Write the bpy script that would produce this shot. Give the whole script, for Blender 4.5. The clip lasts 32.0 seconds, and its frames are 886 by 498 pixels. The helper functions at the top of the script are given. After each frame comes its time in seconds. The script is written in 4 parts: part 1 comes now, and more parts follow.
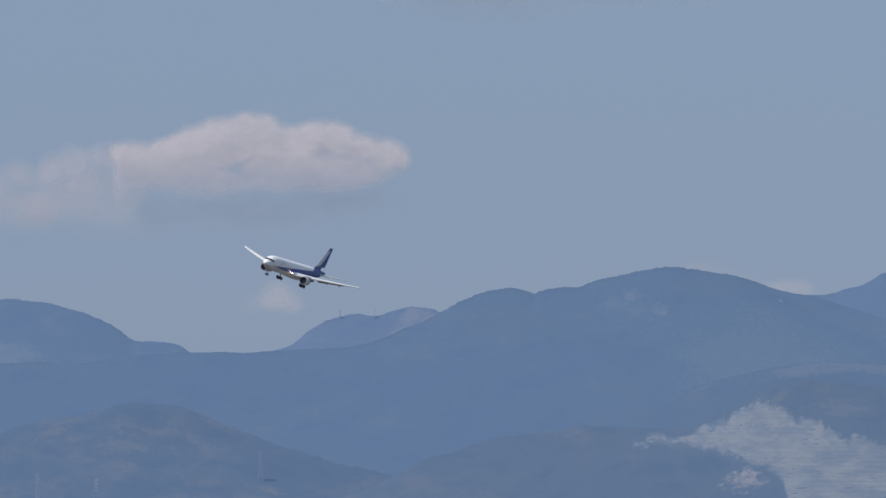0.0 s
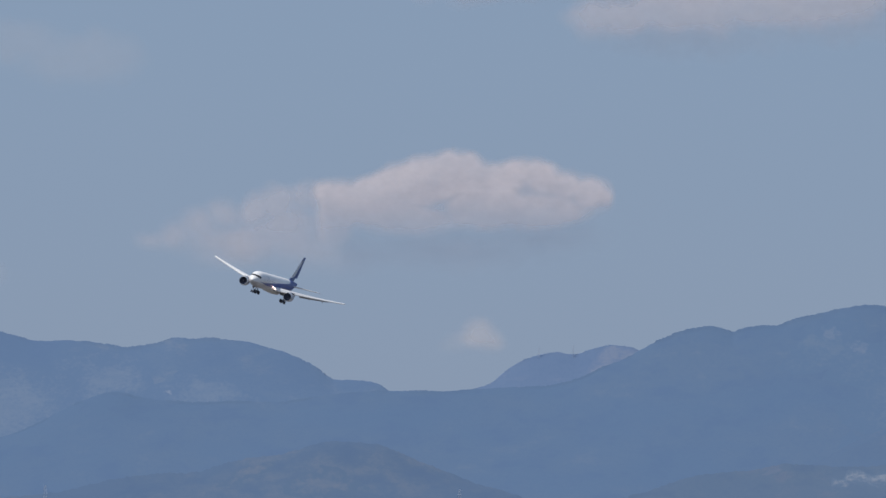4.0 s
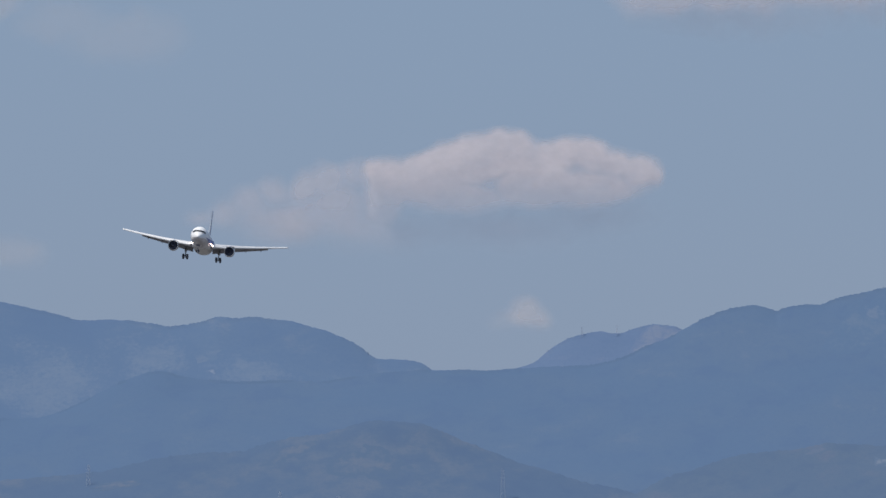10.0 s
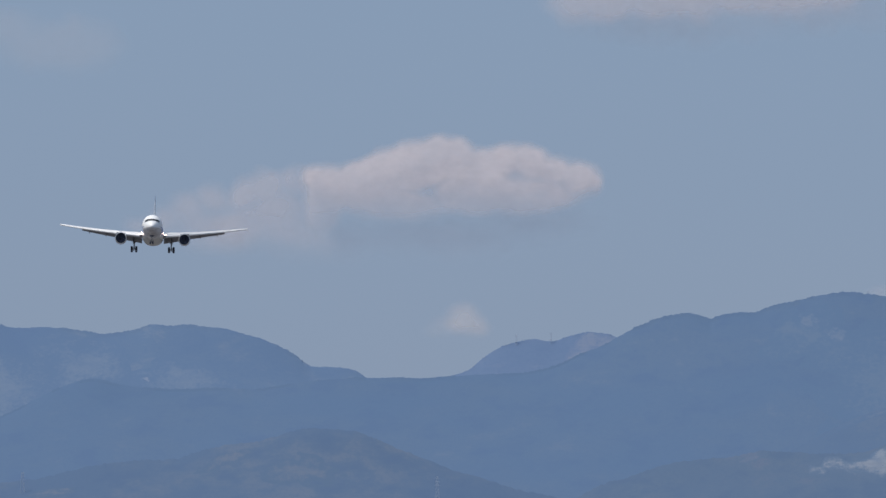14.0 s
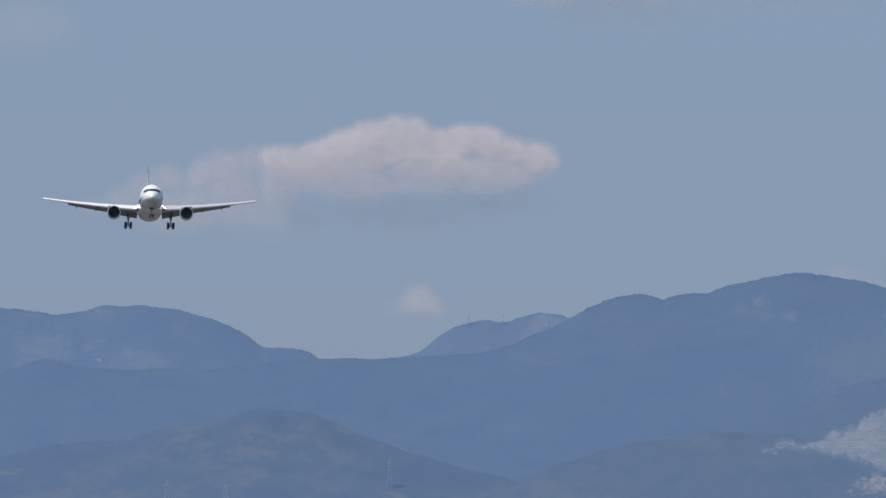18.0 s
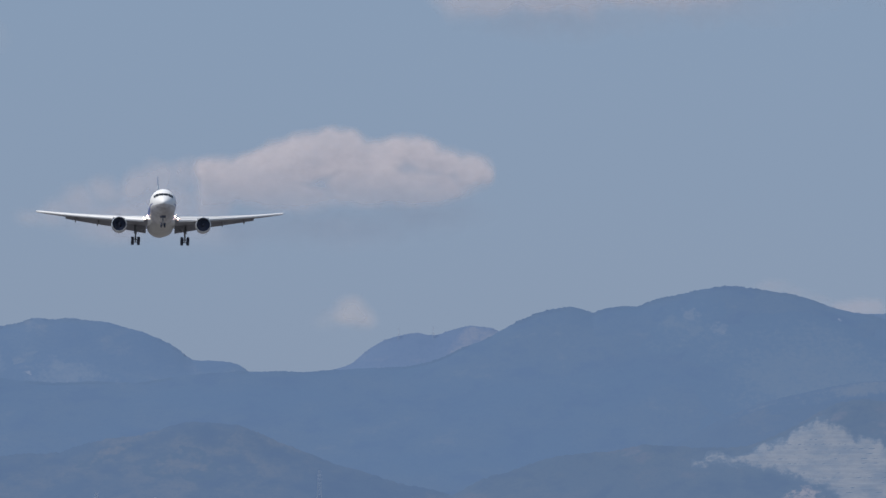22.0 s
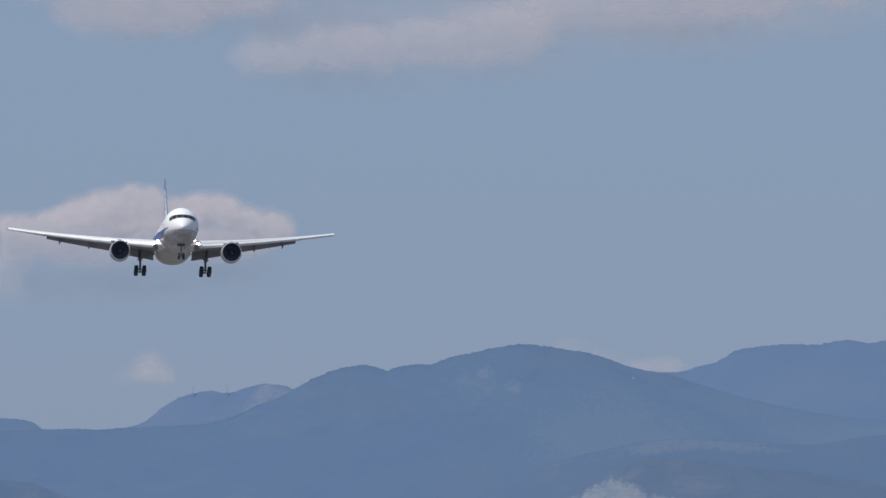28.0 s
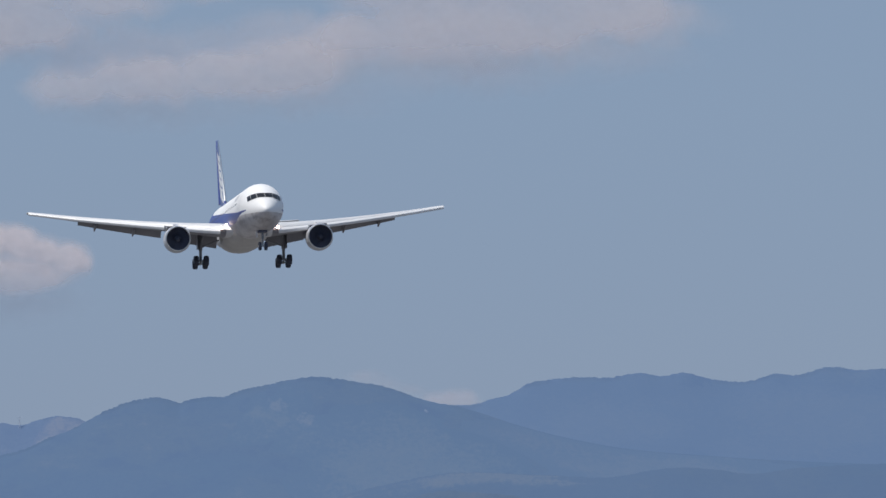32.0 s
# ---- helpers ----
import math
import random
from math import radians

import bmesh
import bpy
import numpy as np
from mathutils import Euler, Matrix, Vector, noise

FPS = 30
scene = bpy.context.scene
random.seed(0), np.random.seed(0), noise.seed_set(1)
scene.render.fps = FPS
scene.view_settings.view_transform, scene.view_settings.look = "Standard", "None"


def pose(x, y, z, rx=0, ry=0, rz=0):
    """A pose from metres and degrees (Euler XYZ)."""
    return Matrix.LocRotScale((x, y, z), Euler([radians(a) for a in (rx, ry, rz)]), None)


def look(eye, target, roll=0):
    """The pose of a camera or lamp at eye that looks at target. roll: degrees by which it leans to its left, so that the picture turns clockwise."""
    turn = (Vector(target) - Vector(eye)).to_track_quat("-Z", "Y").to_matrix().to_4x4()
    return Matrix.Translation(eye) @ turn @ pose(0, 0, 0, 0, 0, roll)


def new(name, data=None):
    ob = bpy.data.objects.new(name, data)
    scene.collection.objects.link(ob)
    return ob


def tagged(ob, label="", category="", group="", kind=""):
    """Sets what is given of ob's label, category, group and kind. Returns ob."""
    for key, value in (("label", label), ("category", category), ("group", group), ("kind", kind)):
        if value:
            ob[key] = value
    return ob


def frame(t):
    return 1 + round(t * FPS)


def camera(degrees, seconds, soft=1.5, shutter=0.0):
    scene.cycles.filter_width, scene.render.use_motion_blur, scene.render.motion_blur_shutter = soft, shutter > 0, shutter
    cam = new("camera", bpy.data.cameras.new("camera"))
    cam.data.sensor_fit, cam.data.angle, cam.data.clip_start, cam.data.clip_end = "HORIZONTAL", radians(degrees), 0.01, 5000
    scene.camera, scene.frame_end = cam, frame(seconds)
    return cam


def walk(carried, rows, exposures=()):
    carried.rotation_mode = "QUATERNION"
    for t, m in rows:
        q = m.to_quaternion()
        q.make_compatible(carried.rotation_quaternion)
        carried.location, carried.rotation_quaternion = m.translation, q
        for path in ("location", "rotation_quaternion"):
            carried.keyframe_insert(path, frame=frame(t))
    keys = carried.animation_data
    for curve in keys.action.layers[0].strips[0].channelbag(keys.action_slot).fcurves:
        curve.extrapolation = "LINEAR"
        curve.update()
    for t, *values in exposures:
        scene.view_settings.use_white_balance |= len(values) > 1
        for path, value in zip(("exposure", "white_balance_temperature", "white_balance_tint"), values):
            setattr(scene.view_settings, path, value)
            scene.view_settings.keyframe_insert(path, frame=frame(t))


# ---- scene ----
# The camera stands on flat ground beside a runway's approach and follows an airliner with a long lens.
EYE = (0.0, 0.0, 1.7)
cam = camera(5.61, 32.0, soft=1.5)
# seconds, tilt, turn
CAMERA_PATH = [
    (0, 93.2672, 0.5766),
    (0.5, 93.3221, 0.6479),
    (1, 93.3780, 0.6545),
    (1.5, 93.4214, 1.2079),
    (2, 93.4709, 1.3229),
    (2.5, 93.4819, 1.4766),
    (3, 93.4985, 1.6303),
    (3.5, 93.5040, 1.6576),
    (4, 93.5100, 1.8388),
    (4.5, 93.4991, 1.9484),
    (6.5, 93.3841, 2.1240),
    (7, 93.3569, 2.1512),
    (7.5, 93.3570, 2.2006),
    (8, 93.3624, 2.2063),
    (8.5, 93.3624, 2.2063),
    (9, 93.3681, 2.1841),
    (9.5, 93.3734, 2.1351),
    (10, 93.3787, 2.1129),
    (10.5, 93.3787, 2.1021),
    (11, 93.3840, 2.0692),
    (11.5, 93.4061, 2.0251),
    (12, 93.4224, 1.9101),
    (12.5, 93.4330, 1.8389),
    (13, 93.4222, 1.8113),
    (13.5, 93.4164, 1.7841),
    (14, 93.4274, 1.6963),
    (14.5, 93.4159, 1.3889),
    (15, 93.3776, 1.4107),
    (15.5, 93.3228, 1.4329),
    (17.5, 93.3009, 1.4218),
    (18, 93.3063, 1.3942),
    (18.5, 93.3173, 1.3505),
    (19, 93.3338, 1.3229),
    (19.5, 93.3502, 1.2516),
    (20, 93.3609, 1.2079),
    (20.5, 93.3608, 1.1530),
    (21, 93.3665, 1.1036),
    (21.5, 93.3718, 1.0541),
    (22, 93.3882, 0.9498),
    (22.5, 93.4211, 0.8838),
    (23, 93.4375, 0.8182),
    (23.5, 93.4374, 0.7522),
    (24, 93.4481, 0.7028),
    (24.5, 93.4864, 0.6368),
    (25, 93.5193, 0.4833),
    (25.5, 93.5357, 0.1262),
    (27.5, 93.7111, -0.0219),
    (28, 93.7555, -0.3560),
    (28.5, 93.7889, -0.5295),
    (29, 93.8879, -0.6499),
    (29.5, 93.9376, -0.7463),
    (30, 93.9894, -0.9313),
    (30.5, 93.9608, -1.2483),
    (31, 93.7775, -1.3814),
    (31.5, 93.9233, -1.4458),
    (32, 93.9625, -1.6729),
]
walk(cam, [(t, pose(*EYE, rx, 0, rz)) for t, rx, rz in CAMERA_PATH], exposures=[(0, 0.0), (32, 0.0)])

# ---- world and sun ----
SUN_WAY = Vector((-0.45, -0.24, 0.86)).normalized()      # towards the sun
SUN_HEIGHT = math.asin(SUN_WAY.z)
world = bpy.data.worlds.new("sky")
scene.world = world
world.use_nodes = True
wn, wl = world.node_tree.nodes, world.node_tree.links
sky = wn.new("ShaderNodeTexSky")
sky.sky_type = "NISHITA"
sky.sun_disc = False
sky.sun_elevation = SUN_HEIGHT
sky.sun_rotation = math.atan2(SUN_WAY.x, SUN_WAY.y)
sky.altitude = 0
sky.air_density = 1.0
sky.dust_density = 1.0
sky.ozone_density = 2.0
tint = wn.new("ShaderNodeMix")
tint.data_type = "RGBA"                                  # humid summer haze evens out the low sky
tint.inputs["Factor"].default_value = 0.8
low_sky = wn.new("ShaderNodeMix")                        # greyer and a little dimmer towards the horizon
low_sky.data_type = "RGBA"
low_sky.inputs["A"].default_value = (2.83, 3.74, 5.66, 1)
low_sky.inputs["B"].default_value = (2.87, 3.93, 5.84, 1)
height = wn.new("ShaderNodeSeparateXYZ")
wl.new(wn.new("ShaderNodeTexCoord").outputs["Generated"], height.inputs[0])
reach = wn.new("ShaderNodeMapRange")
reach.inputs["From Min"].default_value, reach.inputs["From Max"].default_value = 0.040, 0.085
wl.new(height.outputs["Z"], reach.inputs["Value"])
wl.new(reach.outputs["Result"], low_sky.inputs["Factor"])
wl.new(low_sky.outputs["Result"], tint.inputs["B"])
wl.new(sky.outputs["Color"], tint.inputs["A"])
wl.new(tint.outputs["Result"], wn["Background"].inputs["Color"])
wn["Background"].inputs["Strength"].default_value = 0.08
sun_data = bpy.data.lights.new("sun", "SUN")
sun_data.energy, sun_data.angle, sun_data.color = 3.3, radians(0.53), (1.0, 0.95, 0.88)
sun = new("sun", sun_data)
sun.matrix_world = look(SUN_WAY * 1000, (0, 0, 0))


# ---- materials ----
def material(name, colour, rough=0.6, metal=0.0, vary=0.12, scale=1.0, bump=0.0, coat=0.0):
    """A painted, metal or rubber surface with wear at two scales."""
    m = bpy.data.materials.new(name)
    m.use_nodes = True
    n, l = m.node_tree.nodes, m.node_tree.links
    p = n["Principled BSDF"]
    p.inputs["Roughness"].default_value, p.inputs["Metallic"].default_value = rough, metal
    p.inputs["Coat Weight"].default_value = coat
    co = n.new("ShaderNodeTexCoord")
    a, b = n.new("ShaderNodeTexNoise"), n.new("ShaderNodeTexNoise")
    a.inputs["Scale"].default_value, b.inputs["Scale"].default_value = 0.35 * scale, 6.0 * scale
    a.inputs["Detail"].default_value = b.inputs["Detail"].default_value = 4
    mix = n.new("ShaderNodeMath")
    mix.operation = "MULTIPLY_ADD"
    mix.inputs[1].default_value = 0.4
    ramp = n.new("ShaderNodeMapRange")
    ramp.inputs["From Min"].default_value, ramp.inputs["From Max"].default_value = 0.45, 0.95
    ramp.inputs["To Min"].default_value, ramp.inputs["To Max"].default_value = 1 - vary, 1 + vary * 0.4
    tone = n.new("ShaderNodeMix")
    tone.data_type, tone.blend_type = "RGBA", "MULTIPLY"
    tone.inputs["Factor"].default_value = 1.0
    tone.inputs["A"].default_value = (*colour, 1)
    for node in (a, b):
        l.new(co.outputs["Object"], node.inputs["Vector"])
    l.new(b.outputs["Fac"], mix.inputs[0])
    l.new(a.outputs["Fac"], mix.inputs[2])
    l.new(mix.outputs[0], ramp.inputs["Value"])
    l.new(ramp.outputs["Result"], tone.inputs["B"])
    l.new(tone.outputs["Result"], p.inputs["Base Color"])
    if bump:
        bn = n.new("ShaderNodeBump")
        bn.inputs["Strength"].default_value, bn.inputs["Distance"].default_value = bump, 0.02
        l.new(b.outputs["Fac"], bn.inputs["Height"])
        l.new(bn.outputs["Normal"], p.inputs["Normal"])
    return m


def glow(name, colour, strength):
    m = bpy.data.materials.new(name)
    m.use_nodes = True
    p = m.node_tree.nodes["Principled BSDF"]
    p.inputs["Base Color"].default_value = (*colour, 1)
    p.inputs["Emission Color"].default_value = (*colour, 1)
    p.inputs["Emission Strength"].default_value = strength
    return m


def calc(n, l, op, x, y=None, z=None):
    """A maths node on sockets or numbers."""
    node = n.new("ShaderNodeMath")
    node.operation = op
    for socket, v in zip(node.inputs, (x, y, z)):
        if v is None:
            continue
        if isinstance(v, (int, float)):
            socket.default_value = v
        else:
            l.new(v, socket)
    return node.outputs[0]


def blend(n, l, fac, a, b):
    node = n.new("ShaderNodeMix")
    node.data_type = "RGBA"
    for socket, v in ((node.inputs["Factor"], fac), (node.inputs["A"], a), (node.inputs["B"], b)):
        if isinstance(v, tuple):
            socket.default_value = (*v, 1)
        elif isinstance(v, (int, float)):
            socket.default_value = v
        else:
            l.new(v, socket)
    return node.outputs["Result"]


def noise_tex(n, l, vector, scale, detail=5, rough=0.55, stretch=None):
    t = n.new("ShaderNodeTexNoise")
    t.inputs["Scale"].default_value, t.inputs["Detail"].default_value, t.inputs["Roughness"].default_value = scale, detail, rough
    if stretch:
        mp = n.new("ShaderNodeMapping")
        mp.inputs["Scale"].default_value = stretch
        l.new(vector, mp.inputs["Vector"])
        vector = mp.outputs["Vector"]
    l.new(vector, t.inputs["Vector"])
    return t.outputs["Fac"]


def span(n, l, v, lo, hi, a=0.0, b=1.0):
    node = n.new("ShaderNodeMapRange")
    node.interpolation_type = "SMOOTHSTEP"
    node.inputs["From Min"].default_value, node.inputs["From Max"].default_value = lo, hi
    node.inputs["To Min"].default_value, node.inputs["To Max"].default_value = a, b
    l.new(v, node.inputs["Value"])
    return node.outputs["Result"]


WHITE = (0.80, 0.80, 0.79)
BLUE = (0.055, 0.092, 0.30)


def livery():
    """White hull with a deep blue wedge along the side that sweeps up at the tail, and a pale grey belly."""
    m = bpy.data.materials.new("hull_paint")
    m.use_nodes = True
    n, l = m.node_tree.nodes, m.node_tree.links
    p = n["Principled BSDF"]
    p.inputs["Roughness"].default_value, p.inputs["Coat Weight"].default_value, p.inputs["Coat Roughness"].default_value = 0.55, 0.1, 0.35
    co = n.new("ShaderNodeTexCoord")
    xyz = n.new("ShaderNodeSeparateXYZ")
    l.new(co.outputs["Object"], xyz.inputs[0])
    x, z = xyz.outputs["X"], xyz.outputs["Z"]
    back = calc(n, l, "MAXIMUM", calc(n, l, "SUBTRACT", 24.3, x), 0.0)              # metres behind the wedge's tip
    low = calc(n, l, "MAXIMUM", calc(n, l, "MULTIPLY_ADD", back, -0.085, -0.50), -1.25)
    rise = calc(n, l, "MULTIPLY", calc(n, l, "MAXIMUM", calc(n, l, "SUBTRACT", -11.0, x), 0.0), 0.25)
    swell = calc(n, l, "MULTIPLY", calc(n, l, "MAXIMUM", calc(n, l, "SUBTRACT", 20.5, x), 0.0), 0.058)
    high = calc(n, l, "ADD", calc(n, l, "ADD", swell, -0.40), rise)
    under = calc(n, l, "MULTIPLY", calc(n, l, "MAXIMUM", calc(n, l, "SUBTRACT", -14.0, x), 0.0), 0.16)
    low = calc(n, l, "ADD", low, under)
    in_band = calc(n, l, "MULTIPLY", calc(n, l, "GREATER_THAN", z, low), calc(n, l, "LESS_THAN", z, high))
    in_band = calc(n, l, "MULTIPLY", in_band, calc(n, l, "LESS_THAN", x, 24.3))
    # grey belly paint, its edge raised to where the underside's shade begins
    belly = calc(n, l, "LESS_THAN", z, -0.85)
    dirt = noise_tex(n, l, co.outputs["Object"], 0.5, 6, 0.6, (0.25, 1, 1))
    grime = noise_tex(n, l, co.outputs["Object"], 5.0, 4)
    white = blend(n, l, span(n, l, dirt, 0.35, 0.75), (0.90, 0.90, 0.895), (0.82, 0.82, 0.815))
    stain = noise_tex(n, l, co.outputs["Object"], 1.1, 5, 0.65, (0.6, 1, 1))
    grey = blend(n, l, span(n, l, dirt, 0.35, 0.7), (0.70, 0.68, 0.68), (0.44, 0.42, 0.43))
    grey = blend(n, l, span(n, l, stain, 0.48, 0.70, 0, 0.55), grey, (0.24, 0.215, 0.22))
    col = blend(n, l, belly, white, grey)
    col = blend(n, l, in_band, col, BLUE)
    col = blend(n, l, span(n, l, grime, 0.6, 0.85, 0, 0.12), col, (0.3, 0.3, 0.3))
    l.new(col, p.inputs["Base Color"])
    return m


HULL = livery()
WING_WHITE = material("wing_paint", (0.73, 0.73, 0.735), 0.4, 0.0, 0.12, 0.8, coat=0.2)
# flap and underwing greys are set darker to take in the shade there
FLAP_GREY = material("flap_paint", (0.25, 0.25, 0.275), 0.45, 0.0, 0.2, 0.8)
UNDER_SHADE_GREY = material("underwing_shade_paint", (0.22, 0.22, 0.25), 0.45, 0.0, 0.2, 0.8)
BLUE_PAINT = material("blue_paint", BLUE, 0.35, 0.0, 0.1, 0.6, coat=0.3)
WHITE_PAINT = material("white_paint", WHITE, 0.35, 0.0, 0.08, 0.6, coat=0.3)
GREY_PAINT = material("nacelle_paint", (0.56, 0.58, 0.62), 0.38, 0.0, 0.12, 0.8, coat=0.2)
BARE_METAL = material("bare_metal", (0.82, 0.82, 0.80), 0.28, 1.0, 0.1, 2.0)
SLAT_METAL = material("slat_metal", (0.84, 0.84, 0.84), 0.4, 0.1, 0.1, 1.0)
HOT_METAL = material("hot_metal", (0.30, 0.27, 0.24), 0.4, 1.0, 0.3, 3.0)
# duct, fan and tyre colours are lifted and blued to take in haze
DARK = material("dark_duct", (0.115, 0.13, 0.19), 0.6, 0.0, 0.15, 2.0)
BLADE = material("fan_blade", (0.09, 0.105, 0.16), 0.7, 0.0, 0.2, 2.0)
RUBBER = material("tyre_rubber", (0.052, 0.060, 0.088), 0.8, 0.0, 0.3, 3.0, bump=0.3)
RIM = material("wheel_rim", (0.35, 0.36, 0.37), 0.4, 0.6, 0.25, 3.0)
STRUT = material("strut_paint", (0.28, 0.29, 0.31), 0.4, 0.3, 0.25, 3.0)
GLASS = material("cockpit_glass", (0.010, 0.011, 0.014), 0.3, 0.0, 0.1, 2.0)
CABIN_GLASS = material("cabin_glass", (0.32, 0.34, 0.38), 0.15, 0.0, 0.1, 2.0)
SPINNER = material("spinner_paint", (0.055, 0.062, 0.09), 0.8, 0.0, 0.1, 2.0)
LAMP = glow("landing_light", (1.0, 0.72, 0.58), 14.0)
RED_LAMP = glow("red_light", (0.5, 0.06, 0.04), 0.15)
GREEN_LAMP = glow("green_light", (0.1, 0.4, 0.2), 0.1)
TITLE_PAINT = material("title_paint", (0.42, 0.45, 0.53), 0.4, 0.0, 0.1)


# ---- mesh tools ----
def part(name, bm, mat, parent, label="", smooth=True):
    """Links a bmesh as one mesh object under a thing or a part."""
    me = bpy.data.meshes.new(name)
    bmesh.ops.recalc_face_normals(bm, faces=bm.faces)
    bm.to_mesh(me)
    bm.free()
    me.materials.append(mat)
    if smooth:
        me.shade_smooth()
        me.set_sharp_from_angle(angle=radians(38))
    ob = new(name, me)
    ob.parent = parent
    if label:
        tagged(ob, label)
    return ob


def loft(bm, rings, caps=True, closed=True):
    """Skins rings of equal length."""
    rows = [[bm.verts.new(p) for p in ring] for ring in rings]
    n = len(rows[0])
    for a, b in zip(rows, rows[1:]):
        for i in range(n if closed else n - 1):
            j = (i + 1) % n
            bm.faces.new((a[i], a[j], b[j], b[i]))
    if caps:
        bm.faces.new(rows[0])
        bm.faces.new(rows[-1])
    return rows


def tube(bm, p, q, r, r2=None, n=10):
    p, q = Vector(p), Vector(q)
    r2 = r if r2 is None else r2
    d = (q - p).normalized()
    u = d.orthogonal().normalized()
    v = d.cross(u)
    loft(bm, [[c + (u * math.cos(a) + v * math.sin(a)) * rr for a in (2 * math.pi * i / n for i in range(n))]
              for c, rr in ((p, r), (q, r2))])


def block(bm, lo, hi, turn=None, at=(0, 0, 0)):
    """A bevelled box, turned about at."""
    made = bmesh.ops.create_cube(bm, size=1)
    vs = made["verts"]
    lo, hi = Vector(lo), Vector(hi)
    for v in vs:
        v.co = Vector((lo[i] + (v.co[i] + 0.5) * (hi[i] - lo[i]) for i in range(3)))
    es = list({e for v in vs for e in v.link_edges})
    r = bmesh.ops.bevel(bm, geom=es, offset=min(hi[i] - lo[i] for i in range(3)) * 0.18, segments=1, affect="EDGES")
    if turn:
        bmesh.ops.transform(bm, matrix=Matrix.Translation(at) @ turn @ Matrix.Translation(-Vector(at)), verts=list({v for f in r["faces"] for v in f.verts} | {v for v in vs if v.is_valid}))


def lathe(bm, axis_at, profile, n=40, along=(1, 0, 0), caps=False):
    """Turns a profile of (distance along, radius) about an axis through axis_at."""
    d = Vector(along).normalized()
    u = Vector((0, 0, 1)) if abs(d.z) < 0.9 else Vector((1, 0, 0))
    v = d.cross(u).normalized()
    u = v.cross(d)
    c = Vector(axis_at)
    loft(bm, [[c + d * s + (u * math.cos(a) + v * math.sin(a)) * r for a in (2 * math.pi * i / n for i in range(n))] for s, r in profile], caps)


def curve_at(xs, ys, x):
    """Smooth (monotone-ish cubic) curve through points."""
    xs, ys = np.asarray(xs, float), np.asarray(ys, float)
    m = np.gradient(ys, xs)
    x = np.asarray(x, float)
    i = np.clip(np.searchsorted(xs, x) - 1, 0, len(xs) - 2)
    h = xs[i + 1] - xs[i]
    s = np.clip((x - xs[i]) / h, 0, 1)
    return ((2 * s ** 3 - 3 * s ** 2 + 1) * ys[i] + (s ** 3 - 2 * s ** 2 + s) * h * m[i]
            + (-2 * s ** 3 + 3 * s ** 2) * ys[i + 1] + (s ** 3 - s ** 2) * h * m[i + 1])


# ---- the land ----
def value_noise(x, y, seed):
    """Smooth random values on a unit grid, in -1..1."""
    rng = np.random.RandomState(seed)
    table = rng.uniform(-1, 1, (256, 256))
    xi, yi = np.floor(x).astype(int), np.floor(y).astype(int)
    fx, fy = x - xi, y - yi
    fx, fy = fx * fx * (3 - 2 * fx), fy * fy * (3 - 2 * fy)
    a, b = table[xi % 256, yi % 256], table[(xi + 1) % 256, yi % 256]
    c, d = table[xi % 256, (yi + 1) % 256], table[(xi + 1) % 256, (yi + 1) % 256]
    return (a * (1 - fx) + b * fx) * (1 - fy) + (c * (1 - fx) + d * fx) * fy


def fractal(x, y, seed, octaves=4):
    return sum(value_noise(x * 2 ** k, y * 2 ** k, seed + k) / 2 ** k for k in range(octaves))


HAZE_BLUE = (0.118, 0.187, 0.324)          # blue of the distance haze that is painted onto far surfaces


def mix_in_haze(n, l, surface, share):
    """Paints distance haze into a far surface as a blue diffuse coat, more of it farther off."""
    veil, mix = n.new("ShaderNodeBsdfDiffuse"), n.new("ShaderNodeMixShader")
    veil.inputs["Color"].default_value = (*HAZE_BLUE, 1)
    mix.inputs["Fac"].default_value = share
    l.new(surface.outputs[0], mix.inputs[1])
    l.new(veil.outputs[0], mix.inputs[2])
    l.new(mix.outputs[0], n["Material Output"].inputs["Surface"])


def forest_material(name, woods, scrub, bare, bare_from=0.66, grain=1.0, mottle=0.16, haze_share=0.0):
    """Wooded slopes with scrub and bare clearings; blue distance haze is painted into the surface."""
    m = bpy.data.materials.new(name)
    m.use_nodes = True
    n, l = m.node_tree.nodes, m.node_tree.links
    p = n["Principled BSDF"]
    p.inputs["Roughness"].default_value = 0.95
    p.inputs["Specular IOR Level"].default_value = 0.0
    co = n.new("ShaderNodeTexCoord").outputs["Object"]
    big = noise_tex(n, l, co, 0.012 * grain, 5, 0.6, (1, 0.6, 2.2))
    mid = noise_tex(n, l, co, 0.045 * grain, 6, 0.65, (1, 0.6, 1.8))
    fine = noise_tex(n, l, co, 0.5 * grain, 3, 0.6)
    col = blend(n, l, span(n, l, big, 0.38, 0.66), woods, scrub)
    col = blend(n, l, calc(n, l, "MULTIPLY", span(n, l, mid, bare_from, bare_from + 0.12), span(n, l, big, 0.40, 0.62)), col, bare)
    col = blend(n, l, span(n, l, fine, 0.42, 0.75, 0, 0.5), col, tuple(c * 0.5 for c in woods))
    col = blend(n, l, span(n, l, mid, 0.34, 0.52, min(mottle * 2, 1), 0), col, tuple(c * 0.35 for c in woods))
    l.new(col, p.inputs["Base Color"])
    bp = n.new("ShaderNodeBump")
    bp.inputs["Strength"].default_value, bp.inputs["Distance"].default_value = 0.15, 1.0
    l.new(fine, bp.inputs["Height"])
    l.new(bp.outputs["Normal"], p.inputs["Normal"])
    if haze_share:
        mix_in_haze(n, l, p, haze_share)
    return m


